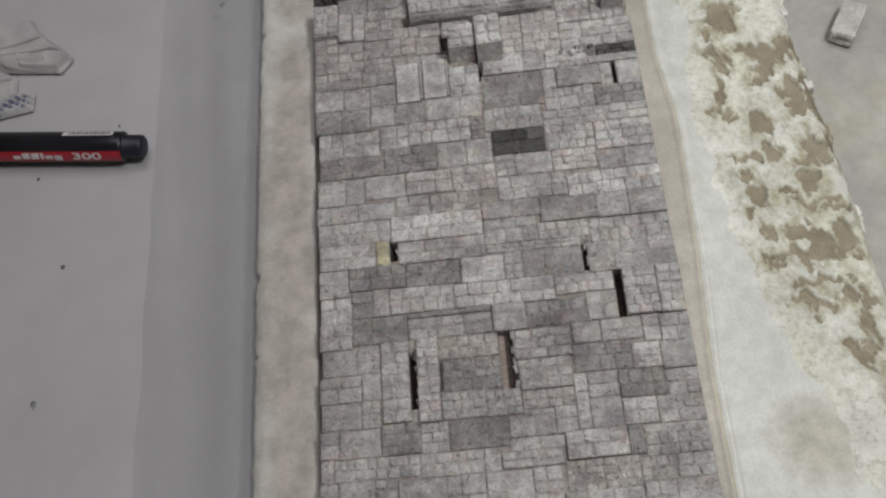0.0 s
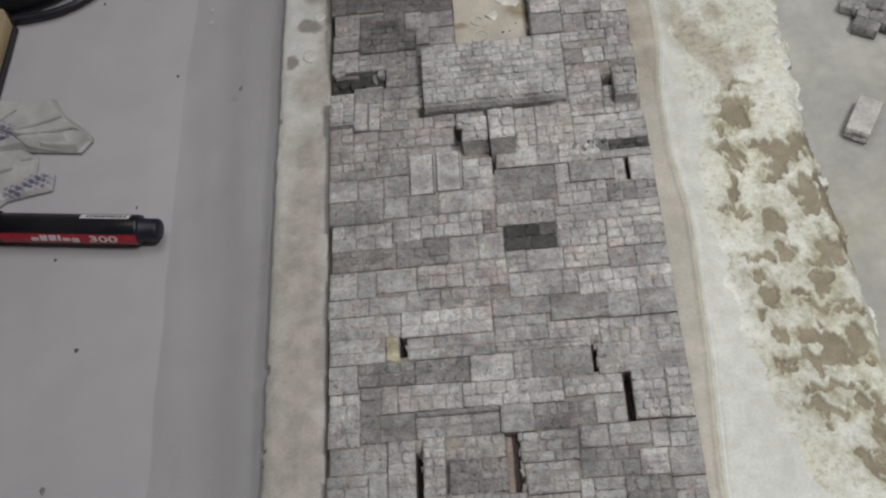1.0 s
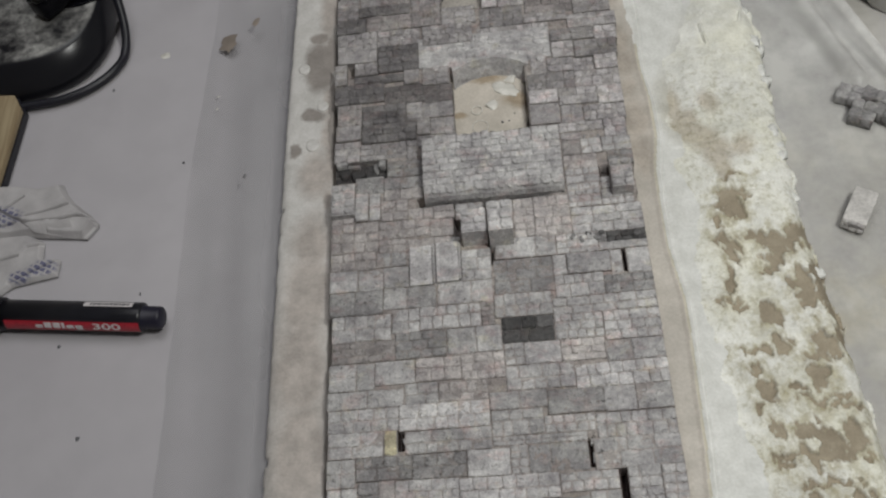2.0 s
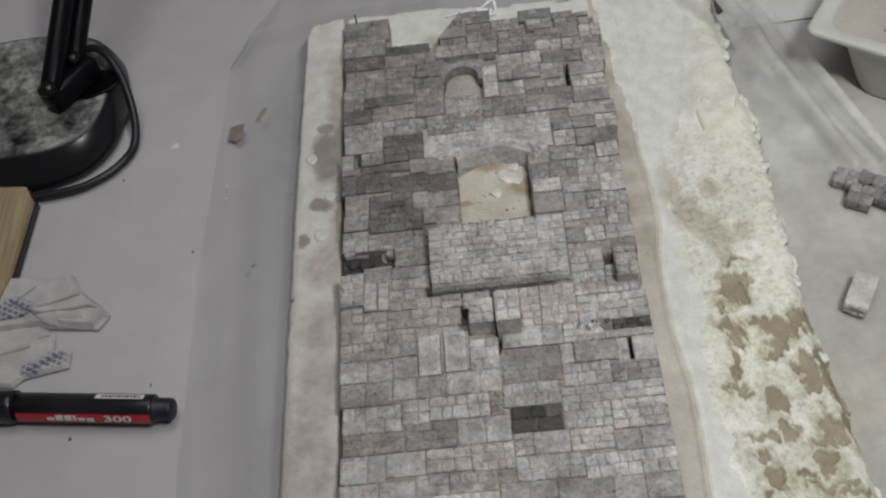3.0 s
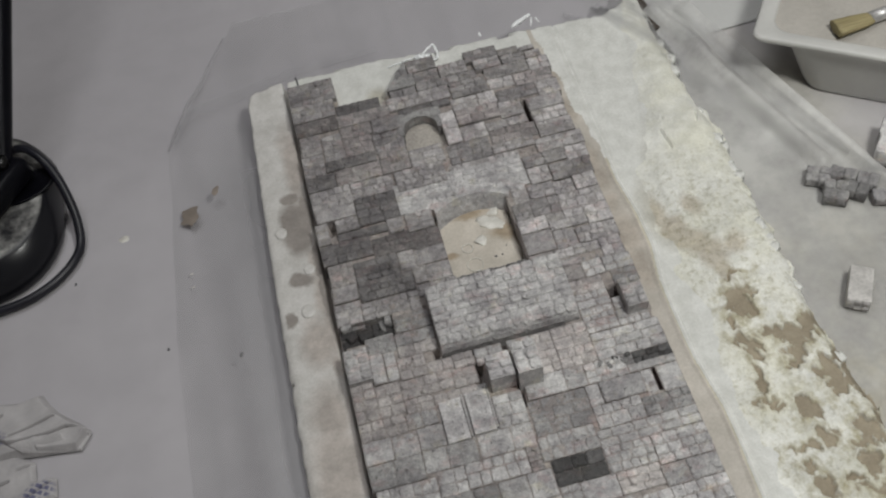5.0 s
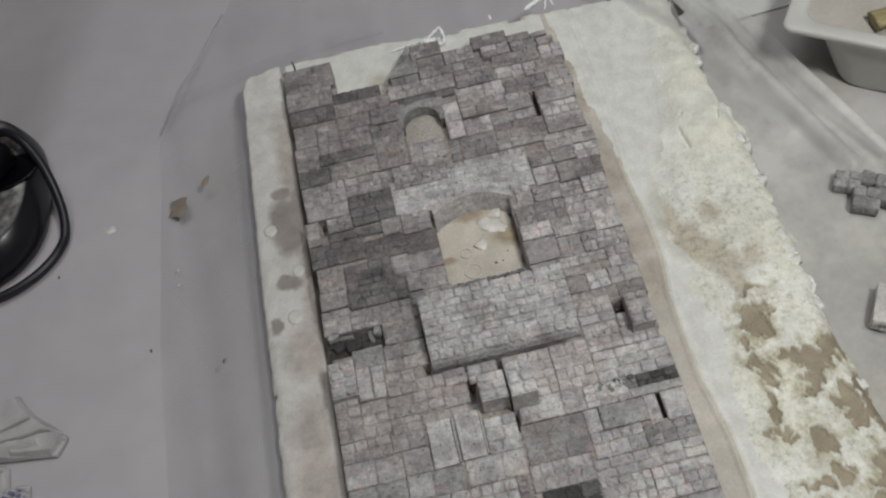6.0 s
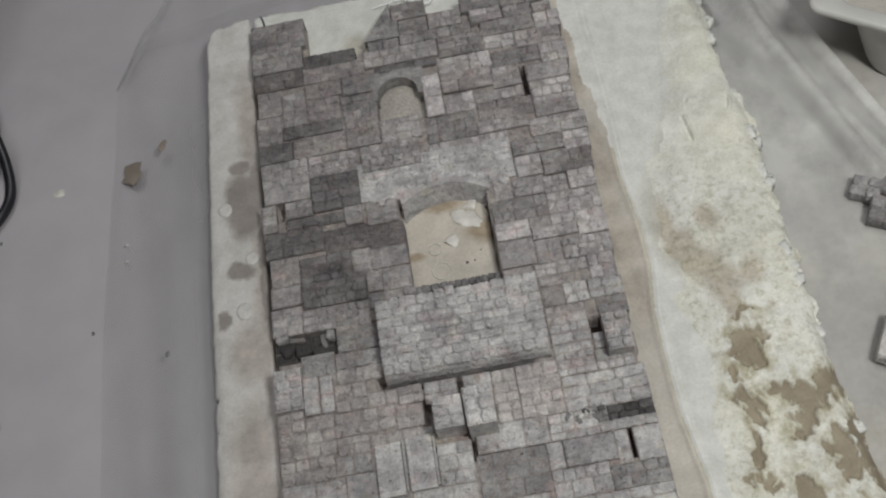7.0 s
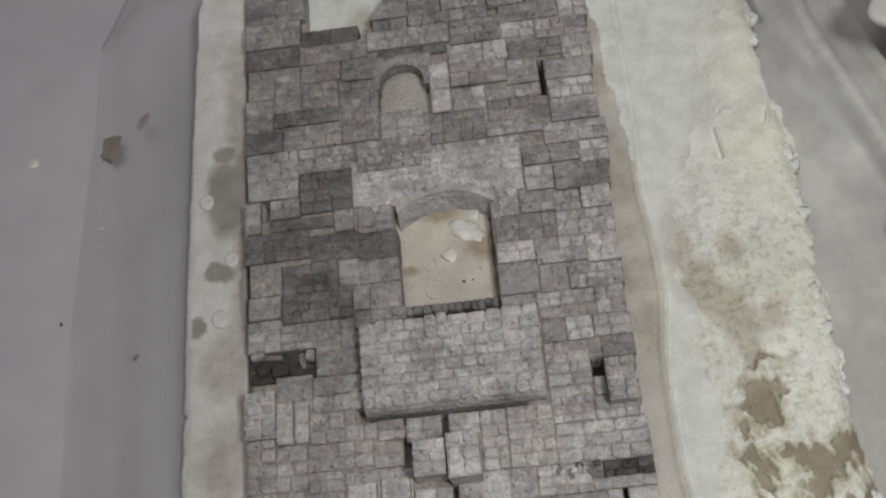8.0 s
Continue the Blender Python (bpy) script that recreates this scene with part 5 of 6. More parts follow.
def recess_floors():
    fl = sheet("gate_recess", span(-0.0225, 0.027, 0.0008), span(0.4010, 0.466, 0.0016), lambda x, y: 0.0132 + 0.0003 * fbm(x, y, 60, 3) - 0.007 * (x > 0.0230 + 0.0004 * fbm(0, y, 120, 2)), M_CREAM, wall_model, "cream plaster floor of the gate opening, stained brown")
    fl.matrix_basis = Matrix.Translation((0, 0, -0.0039)) @ Matrix.Diagonal((1.009, 1.007, 1, 1))
    for x, y, r, s, tn in ((0.0125, 0.4345, 0.0050, 1.7, -35), (0.0040, 0.4235, 0.0034, 1.0, 0), (0.0150, 0.4415, 0.0030, 1.3, 20)):
        bm = lathe_bm([(r, 0.0), (r * 0.92, 0.0005), (r * 0.6, 0.0008), (r * 0.2, 0.0008)], 20, s, 1.0)
        for v in bm.verts:
            v.co += noise.noise_vector(Vector((v.co.x * 300, v.co.y * 300, x * 900))) * 0.0016 * (1 if v.co.z < 0.0006 else 0.4)
        ob = part("plaster_blob", bm, M_BLOB, fl, "white spilled plaster")
        ob.matrix_basis = pose(x, y, 0.0133, 0, 0, tn)
    for x, y, r in ((-0.0048, 0.4205, 0.0030), (-0.0035, 0.4085, 0.0044)):
        ring = [(x + r * math.cos(a), y + r * math.sin(a), 0.0136) for a in [6.2832 * k / 28 for k in range(29)]]
        part("ring_mark", tube_bm(ring, 0.00028, 6), M_BLOB, fl, "pale bubble ring in the plaster")
    # pinholes are flat dark discs, the shade inside them put into the colour
    for x, y, r in ((0.0090, 0.4105, 0.0008), (0.0128, 0.4108, 0.0005), (0.0165, 0.416, 0.0004)):
        ob = part("pinhole", lathe_bm([(r, 0.0), (r * 0.7, 0.0004)], 12), M_GREYINK, fl)
        ob.location = (x, y, 0.0134)
    part("window_recess", box_bm(-0.0235, 0.4945, 0.0090, 0.0045, 0.5265, 0.0125, 0.0004), M_NICHE, wall_model, "smooth beige floor of the small window")


recess_floors()


def slope_block():
    """The block at the wall's broken top, cut off aslant."""
    ob = part("block", polygon_bm([(-0.0240, 0.5497), (-0.0050, 0.5497), (-0.0050, 0.5605), (-0.0082, 0.5605), (-0.0082, 0.5735)], BED, TOP + 0.0002), M_STONE, wall_model, "dark block cut off aslant", smooth=False)
    painted(ob, "3", rng, 0.02)
    for x, y, w, h in ((-0.0105, 0.5552, 0.0100, 0.0100), (-0.0108, 0.5635, 0.0038, 0.0052)):
        loose_stone(ob, x, y, w, h, TOP + 0.0006, "3", 0.1, 0.001, 0.06)


slope_block()


def gate_arch():
    """The pale cast arch over the gate, with its shallow curve cut from below."""
    x0, x1, yt = -0.0362, 0.0400, 0.4733
    a0, a1, spring, crown = -0.0170, 0.0262, 0.4455, 0.4535
    under = []
    for i in range(17):
        u = i / 16
        under.append((a0 + (a1 - a0) * u, spring + (crown - spring) * (1 - (2 * u - 1) ** 2)))
    pts = [(x0, yt), (x0, 0.4510), (a0 - 0.0004, 0.4490)] + under + [(a1 + 0.0004, 0.4490), (x1, 0.4500), (x1, yt)]
    bm = polygon_bm(pts[::-1], BED, 0.0197)
    for v in bm.verts:
        # the soffit slopes out towards the floor
        if v.co.z < 0.013 and v.co.y < 0.4545 and a0 - 0.0002 < v.co.x < a1 + 0.0002:
            v.co.y -= 0.0050
    body = part("gate_arch", bm, M_STONE, wall_model, "pale cast arch over the gate", smooth=False)
    painted(body, "7", rng, 0.02, 0.92, 0.1)
    # voussoirs and the stones above them
    for i in range(13):
        u = (i + 0.5) / 13
        x = -0.0285 + 0.0645 * u
        k = 1 - (2 * u - 1) ** 2
        slope = math.atan2(-(2 * u - 1) * 2 * 0.0105, 0.0645 / 2)
        loose_stone(body, x, 0.4478 + 0.0105 * k - 0.0002, 0.0043, 0.0038, 0.0201, "8", slope, 0.0016, 0.05)
    y = 0.4622
    for row in range(3):
        h = (0.0036, 0.0034, 0.0034)[row]
        x = x0 + 0.0004
        for w in split(x1 - x0 - 0.0008, 9 + row, rng):
            cx = x + w / 2
            low = 0.4478 + 0.0105 * max(0, 1 - (2 * (cx + 0.0285) / 0.0645 - 1) ** 2) + 0.0025
            if y - h / 2 > low - 0.0004:
                loose_stone(body, cx, y, w - 0.0005, h - 0.0003, 0.0199, "8" if rng.random() < 0.4 else "7", 0, 0.0016, 0.05)
            x += w
        y += 0.0036
    for cx, cy, w, h in ((-0.0322, 0.4590, 0.007, 0.0036), (-0.0325, 0.4550, 0.0068, 0.0036), (-0.0245, 0.4592, 0.0066, 0.0032), (0.0372, 0.4590, 0.005, 0.0036), (0.0374, 0.4548, 0.0046, 0.0040)):
        loose_stone(body, cx, cy, w, h, 0.0199, "7", 0, 0.0016, 0.06)


gate_arch()


def window_arch():
    """Dark block with a round-headed opening."""
    cx, r, spring = -0.0105, 0.0105, 0.5125
    pts = [(-0.0232, 0.5275), (-0.0232, 0.5100), (cx - r, 0.5100), (cx - r, spring)]
    pts += [(cx - r * math.cos(math.pi * i / 14), spring + 0.0100 * math.sin(math.pi * i / 14)) for i in range(1, 14)]
    pts += [(cx + r, spring), (cx + r, 0.5100), (0.0040, 0.5100), (0.0040, 0.5275)]
    body = part("window_arch", polygon_bm(pts[::-1], BED, 0.0201), M_STONE, wall_model, "dark round arch of the small window", smooth=False)
    painted(body, "3", rng, 0.02, 0.95)
    for i in range(7):
        a = math.pi * (i + 0.5) / 7
        loose_stone(body, cx - (r + 0.0022) * math.cos(a), spring + 0.0121 * math.sin(a), 0.0044, 0.0034, 0.0204, "3", math.pi / 2 - a, 0.0018, 0.15)


window_arch()


def arch(x0, y0, x1, y1, rise, n=10):
    """Outline of an upright opening with a rounded head, from its lower left corner."""
    mid, half = (x0 + x1) / 2, (x1 - x0) / 2
    return [(x0, y0), (x1, y0)] + [(mid + half * math.cos(math.pi * i / n), y1 - rise + rise * math.sin(math.pi * i / n)) for i in range(n + 1)]


def blind_window():
    """Two pale smooth panels, each with a round-headed field sunk in a plain frame."""
    body = part("window_panel", box_bm(-0.0448, 0.3035, BED, -0.0178, 0.3325, 0.0194, 0.0005), M_STONE, wall_model, "pale smooth panel with two blind windows")
    painted(body, "5", rng, 0.02, 0.9)
    for x0, y0, x1, y1, left, right, tone in ((-0.0440, 0.3043, -0.0326, 0.3276, 0.0028, 0.0022, "8"), (-0.0304, 0.3052, -0.0192, 0.3286, 0.0018, 0.0026, "7")):
        ring = bmesh.new()
        hole = arch(x0 + left, y0 + 0.0024, x1 - right, y1 - 0.0022, 0.0030)
        rim = [(x0, y0), (x1, y0)] + [(x1 + (x0 - x1) * min(1, max(0, (i - 2) / 6)), y1 if 1 < i < 9 else y1 - 0.0020) for i in range(11)]
        rows = [[ring.verts.new((x, y, z)) for x, y in line] for line, z in ((rim, 0.0186), (rim, 0.0208), ([(x + 0.07 * (u - x), y + 0.07 * (v - y)) for (x, y), (u, v) in zip(rim, hole)], 0.0212), (hole, 0.0211), (hole, 0.0190))]
        for low, high in zip(rows, rows[1:]):
            for i in range(len(low)):
                ring.faces.new((low[i], low[(i + 1) % 13], high[(i + 1) % 13], high[i]))
        for v in ring.verts:
            v.co += noise.noise_vector(v.co * 260) * 0.0003
        bmesh.ops.recalc_face_normals(ring, faces=ring.faces)
        painted(part("panel_frame", ring, M_STONE, body, "smooth pale frame of a blind window", smooth=False), tone, rng, 0.02, 1.14, 0.05)
        field = polygon_bm(arch(x0 + left - 0.0002, y0 + 0.0022, x1 - right + 0.0002, y1 - 0.0020, 0.0030), 0.0186, 0.0208 if tone == "8" else 0.0206)
        painted(part("panel_field", field, M_STONE, body, "mottled round-headed field of a blind window", smooth=False), "8" if tone == "8" else "7", rng, 0.02, 1.02, 0.3)
    for x, y0, y1 in ((-0.0318, 0.3050, 0.3290), (-0.0184, 0.3060, 0.3280)):
        painted(part("panel_rib", box_bm(x - 0.0004, y0, 0.0186, x + 0.0004, y1, 0.0209, 0.0002, 0.0002, 2), M_STONE, body), "7", rng, 0.05)


blind_window()


def lintel():
    """The thick rough plate under the gate, rounded off along its lower edge."""
    bm = bmesh.new()
    side = [(0.3542, BED), (0.3542, 0.0212), (0.3552, 0.0238), (0.3572, 0.0260), (0.3604, 0.0279), (0.3915, 0.0279), (0.3915, BED)]
    ends = [[bm.verts.new((x, y, z)) for y, z in side] for x in (-0.0350, 0.0385)]
    for i in range(7):
        bm.faces.new((ends[0][i], ends[0][(i + 1) % 7], ends[1][(i + 1) % 7], ends[1][i]))
    bm.faces.new(ends[0]), bm.faces.new(ends[1])
    bmesh.ops.recalc_face_normals(bm, faces=bm.faces)
    th = part("gate_plate", bm, M_STONE, wall_model, "thick pale plate of rough stones below the gate", smooth=False)
    painted(th, "6", rng, 0.02, 0.85)
    x = -0.0352
    for w in split(0.0737, 12, rng, 0.38):
        s = loose_stone(th, x + w / 2, 0.3581, w - 0.0007, 0.0046, 0.0270, "7", rng.uniform(-0.03, 0.03), 0.0014, 0.07)
        s.rotation_euler.x = radians(31 + rng.uniform(-4, 4))
        x += w
    y = 0.3601
    for k, h in enumerate((0.0044, 0.0042, 0.0047, 0.0044, 0.0049, 0.0045, 0.0053)):
        n = rng.choice((9, 10, 11, 12))
        x = -0.0356
        for w in split(0.0745, n, rng, 0.38):
            edge = k == 6
            s = loose_stone(th, x + w / 2, y + h / 2 + (rng.uniform(-0.0004, 0.0012) if edge else 0), w - 0.0007, h - 0.0006, 0.0286 + rng.uniform(-0.0003, 0.0002), "7", rng.uniform(-0.03, 0.03), 0.0070 if edge or x < -0.034 else 0.0014, 0.07)
            x += w
        y += h


lintel()


def slot_lining():
    """Smooth strip left standing in an open slot."""
    ob = part("slot_lining", box_bm(-0.0064, 0.1516, 0.0130, -0.0022, 0.1768, 0.0165, 0.0003), M_PINKISH, wall_model, "smooth pinkish strip inside an open slot")
    ob.rotation_euler = (0, 0, 0)


slot_lining()


def slot_walls():
    """Dark reddish linings paint in the slots' shade; small teeth along one edge."""
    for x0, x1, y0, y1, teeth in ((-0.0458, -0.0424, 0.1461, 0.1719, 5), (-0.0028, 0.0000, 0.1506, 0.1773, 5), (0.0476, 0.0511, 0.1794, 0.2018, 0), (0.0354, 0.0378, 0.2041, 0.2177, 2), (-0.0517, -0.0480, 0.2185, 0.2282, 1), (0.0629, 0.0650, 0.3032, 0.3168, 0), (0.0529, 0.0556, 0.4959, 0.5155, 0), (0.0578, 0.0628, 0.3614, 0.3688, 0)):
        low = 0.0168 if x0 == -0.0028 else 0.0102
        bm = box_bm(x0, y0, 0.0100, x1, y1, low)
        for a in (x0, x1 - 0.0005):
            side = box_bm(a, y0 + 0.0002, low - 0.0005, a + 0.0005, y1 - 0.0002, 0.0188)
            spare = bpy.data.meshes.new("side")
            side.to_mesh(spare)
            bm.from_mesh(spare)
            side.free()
        part("slot_wall", bm, M_STONE, wall_model, "lining of an open slot, its shade put into dark reddish paint", smooth=False).color = (0.060, 0.042, 0.038, 0.3)
        for k in range(teeth):
            loose_stone(wall_model, x1 - rng.uniform(-0.0002, 0.0005), y0 + (k + rng.uniform(0.3, 0.7)) * (y1 - y0) / teeth, rng.uniform(0.0008, 0.0020), rng.uniform(0.35, 0.8) * (y1 - y0) / teeth, TOP - rng.uniform(0.0, 0.0012), "4", rng.uniform(-0.3, 0.3), 0.0030, 0.15)


slot_walls()


def broken_bits():
    """Crumbs of stone left in the broken-out place at the wall's edge, and along the dark course."""
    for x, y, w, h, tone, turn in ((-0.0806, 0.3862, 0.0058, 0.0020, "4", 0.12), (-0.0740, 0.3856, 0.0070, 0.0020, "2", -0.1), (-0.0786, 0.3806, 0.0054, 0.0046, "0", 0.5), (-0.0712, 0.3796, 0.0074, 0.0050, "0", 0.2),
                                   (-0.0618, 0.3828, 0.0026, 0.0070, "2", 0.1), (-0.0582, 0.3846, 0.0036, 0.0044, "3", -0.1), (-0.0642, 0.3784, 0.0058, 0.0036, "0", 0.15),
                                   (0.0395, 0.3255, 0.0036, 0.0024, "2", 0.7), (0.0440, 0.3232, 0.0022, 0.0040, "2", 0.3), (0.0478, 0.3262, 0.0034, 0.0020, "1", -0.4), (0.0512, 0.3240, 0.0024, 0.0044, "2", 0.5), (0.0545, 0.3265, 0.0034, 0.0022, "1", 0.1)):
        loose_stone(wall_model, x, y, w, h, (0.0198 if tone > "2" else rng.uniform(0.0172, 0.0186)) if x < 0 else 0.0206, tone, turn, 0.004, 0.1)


broken_bits()
part("splinter", tube_bm([Vector((-0.0772, 0.5755, 0.0180)), Vector((-0.0771, 0.5768, 0.0215)), Vector((-0.0775, 0.5772, 0.0250))], 0.0006, 6), M_GREYINK, wall_model, "dark splinter standing at the wall's corner")


def sill_stones():
    """A low ragged row between gate floor and plate; dark paint shades the gap behind."""
    gap = part("broken_mortar", box_bm(-0.0185, 0.3880, 0.0060, 0.0255, 0.4005, 0.0085, 0.0003), M_STONE, wall_model, "floor of the gap below the gate, its shade painted in")
    painted(gap, "1", rng, 0.02, 0.8)
    x = -0.0172
    while x < 0.0230:
        w = rng.uniform(0.0028, 0.0052)
        loose_stone(wall_model, x + w / 2, 0.4000 + rng.uniform(-0.0006, 0.0004), w - 0.0002, rng.uniform(0.0030, 0.0042), 0.0168 + rng.uniform(-0.0012, 0.0008), "2", rng.uniform(-0.15, 0.15), 0.004, 0.2)
        x += w


sill_stones()


# ---------------------------------------------------------------- rubble beside the slab
def rubble(name, label, at, turn, size, tone, rows, cols, group="", lean=(0, 0)):
    th = thing(name, label, "stone block", (at[0], at[1], at[2]), turn, group=group)
    w, h, t = size
    body = part("body", box_bm(-w / 2 + 0.0006, -h / 2 + 0.0006, 0, w / 2 - 0.0006, h / 2 - 0.0006, t, 0.0005, 0.0003, 1), M_STONE, th, smooth=False)
    painted(body, tone, rng, 0.05, 0.85)
    yy = -h / 2
    for rh in split(h, rows, rng, 0.2):
        xx = -w / 2
        for cw in split(w, cols, rng, 0.2):
            loose_stone(body, xx + cw / 2, yy + rh / 2, cw - 0.0007, rh - 0.0007, t + 0.0008 + rng.uniform(-0.0008, 0.0008), tone, rng.uniform(-0.12, 0.12), 0.8 * t)
            xx += cw
        yy += rh
    th.rotation_euler.x, th.rotation_euler.y = radians(lean[0]), radians(lean[1])
    return settle(th)


GROUP = "spare cast blocks beside the slab"
for at, turn, size, tone, r, c, lean in (
        ((0.2005, 0.4130, 0.0018), 58, (0.012, 0.014, 0.0060), "4", 2, 2, (6, -8)), ((0.2040, 0.3985, 0.0018), -28, (0.014, 0.014, 0.0075), "3", 2, 2, (-9, 5)),
        ((0.2135, 0.4095, 0.0022), -38, (0.015, 0.0085, 0.006), "3", 1, 2, (12, 4)), ((0.2150, 0.3965, 0.0022), -40, (0.014, 0.009, 0.0065), "2", 1, 2, (-14, 6)),
        ((0.2240, 0.4010, 0.0020), -36, (0.012, 0.010, 0.0065), "3", 1, 2, (5, 14)), ((0.2265, 0.3885, 0.0020), -20, (0.010, 0.009, 0.006), "4", 1, 1, (-8, -10))):
    rubble("stone_block", "dark grey cast stone block lying loose on the plastic film", at, turn, size, tone, r, c, GROUP, lean)


def spare_block():
    th = thing("corner_block", "pale cast corner block with two stone faces lying on the film", "stone block", (0.1872, 0.3360, 0.0022), -31.0, group=GROUP)
    body = part("body", box_bm(-0.0060, -0.0112, 0, 0.0060, 0.0112, 0.0085, 0.0006, 0.0003, 2), M_SMOOTH, th)
    for x in (-0.0042, 0.0, 0.0042):
        for z in (0.0022, 0.0062):
            s = new("stone", stone_mesh(0.0036, 0.0034, 0.0012, rng))
            s.parent = body
            s.matrix_basis = pose(x * 0.9, -0.0118, z, 90, 0, 0)
            painted(s, "8", rng)
    settle(th)


spare_block()
rubble("stone_block", "pale cast stone block lying by the tub", (0.2500, 0.4180, 0.0040), -35, (0.022, 0.030, 0.012), "8", 2, 2, GROUP)


# ---------------------------------------------------------------- courses of the wall, from the top down
lay_blocks([
    (-84.8, 555.6, 29.3, 19.4, "4", 1, 1, 0.3),
    (-84.7, 541.1, 26.8, 14.4, "4", 1, 3, 0.6),
    (-22.7, 542.8, 17.1, 6.7, "3", 1, 2, 0),
    (-8.0, 560.6, 18.8, 10.9, "3", 1, 2, 0),
    (-5.5, 542.8, 38.5, 7.0, "3", 1, 5, 0),
    (-4.8, 549.8, 15.4, 10.6, "3", 1, 2, 0.2),
    (10.8, 550.0, 18.2, 10.5, "5", 1, 2, 0.4),
    (29.2, 557.7, 21.4, 9.8, "3", 1, 3, 0.3),
    (33.3, 548.8, 17.2, 8.7, "5", 1, 2, 0),
    (50.8, 556.7, 13.2, 6.3, "3", 1, 2, 0),
    (50.8, 548.8, 15.7, 7.7, "3", 1, 2, -0.2),
    (64.2, 556.0, 10.3, 4.0, "5", 1, 2, -0.4),
    (66.7, 548.6, 10.3, 6.4, "5", 1, 2, 0.2),
])
lay_blocks([
    (-84.8, 529.6, 26.3, 11.5, "2p", 2, 2, 0),
    (-58.5, 519.0, 19.3, 9.9, "4p", 1, 2, 0),
    (-58.4, 529.0, 32.5, 10.0, "4p", 1, 4, 0),
    (-57.8, 539.1, 28.0, 9.9, "2", 1, 2, -0.8),
    (-25.8, 531.8, 39.2, 10.9, "6", 1, 6, 0.5),
    (-21.0, 526.0, 32.7, 5.7, "2", 1, 3, 0.1),
    (11.9, 518.7, 16.4, 11.0, "5", 1, 2, 0),
    (13.7, 529.7, 23.9, 13.0, "3", 2, 3, 0.4),
    (28.4, 518.7, 11.5, 10.9, "8", 2, 2, 0),
    (37.5, 538.8, 28.2, 9.7, "3", 2, 4, 0),
    (37.7, 529.3, 16.3, 9.3, "6", 1, 2, 0),
    (54.1, 526.9, 23.8, 10.3, "5p", 1, 3, 0.3),
    (66.0, 537.2, 13.8, 11.1, "6", 1, 2, 0),
])
lay_blocks([
    (-84.7, 494.7, 12.8, 18.5, "5", 2, 2, 0),
    (-84.7, 513.2, 13.4, 16.3, "5", 1, 2, 0),
    (-71.1, 504.4, 12.5, 21.0, "4", 1, 1, 0),
    (-58.5, 504.4, 18.0, 14.5, "4p", 1, 1, 0),
    (-40.4, 501.3, 18.5, 15.8, "4", 2, 3, 0),
    (-39.2, 517.2, 17.4, 11.8, "4", 1, 1, 0),
    (2.0, 493.8, 9.9, 26.3, "8", 2, 1, 0.6),
    (12.1, 506.3, 26.2, 12.3, "5p", 1, 2, 0.4),
    (27.7, 496.8, 25.3, 7.0, "5", 1, 2, 0),
    (38.4, 504.0, 14.5, 13.1, "6", 2, 2, 0.5),
    (40.0, 517.2, 24.9, 9.5, "3", 2, 3, 0),
    (55.6, 503.5, 22.1, 10.2, "5", 1, 1, 1),
    (65.0, 513.8, 14.2, 13.0, "6", 2, 2, 0),
])
lay_blocks([
    (-84.8, 469.2, 24.1, 14.4, "5", 2, 4, 0),
    (-84.6, 483.7, 17.2, 11.0, "2", 1, 1, 0),
    (-71.8, 496.3, 31.3, 8.0, "2", 1, 2, 0),
    (-67.2, 483.7, 27.5, 12.5, "4p", 1, 3, 0),
    (-60.5, 471.1, 25.1, 12.5, "5", 2, 5, 0),
    (-39.7, 483.6, 17.2, 17.5, "4p", 2, 3, 0),
    (-22.5, 483.2, 20.9, 14.4, "5", 1, 3, 0),
    (0.6, 477.7, 25.7, 16.0, "3", 2, 4, 0),
    (11.9, 493.8, 15.6, 12.3, "6", 2, 2, 0),
    (26.4, 477.7, 25.1, 7.1, "5", 2, 4, 0),
    (27.6, 484.9, 28.2, 11.8, "3p", 2, 4, 0),
    (56.1, 493.3, 20.8, 10.1, "6", 1, 1, 0.6),
    (56.1, 481.2, 21.5, 12.0, "5", 3, 4, 0),
])
lay_blocks([
    (-84.8, 442.9, 6.5, 15.7, "5", 1, 1, 1),
    (-84.6, 458.7, 24.0, 10.4, "5", 1, 1, 1),
    (-74.2, 442.8, 28.9, 5.8, "2", 2, 3, 0),
    (-73.9, 448.7, 13.4, 9.9, "5", 1, 2, 1),
    (-60.6, 450.3, 24.4, 20.7, "2", 2, 3, 0.3),
    (-45.2, 439.7, 9.0, 10.5, "4", 2, 1, 0.7),
    (-34.2, 467.5, 30.1, 15.6, "5", 2, 6, 0),
    (-1.4, 467.1, 41.8, 10.4, "6", 2, 8, 0),
    (40.5, 460.7, 25.5, 9.7, "3", 2, 4, 0),
    (40.5, 448.0, 12.6, 12.4, "6", 2, 2, 0),
    (51.5, 470.5, 28.5, 10.6, "5", 1, 4, 0),
    (53.3, 446.9, 24.3, 12.2, "3", 1, 1, 0.5),
    (66.1, 459.2, 13.0, 11.2, "6", 2, 2, 0),
])
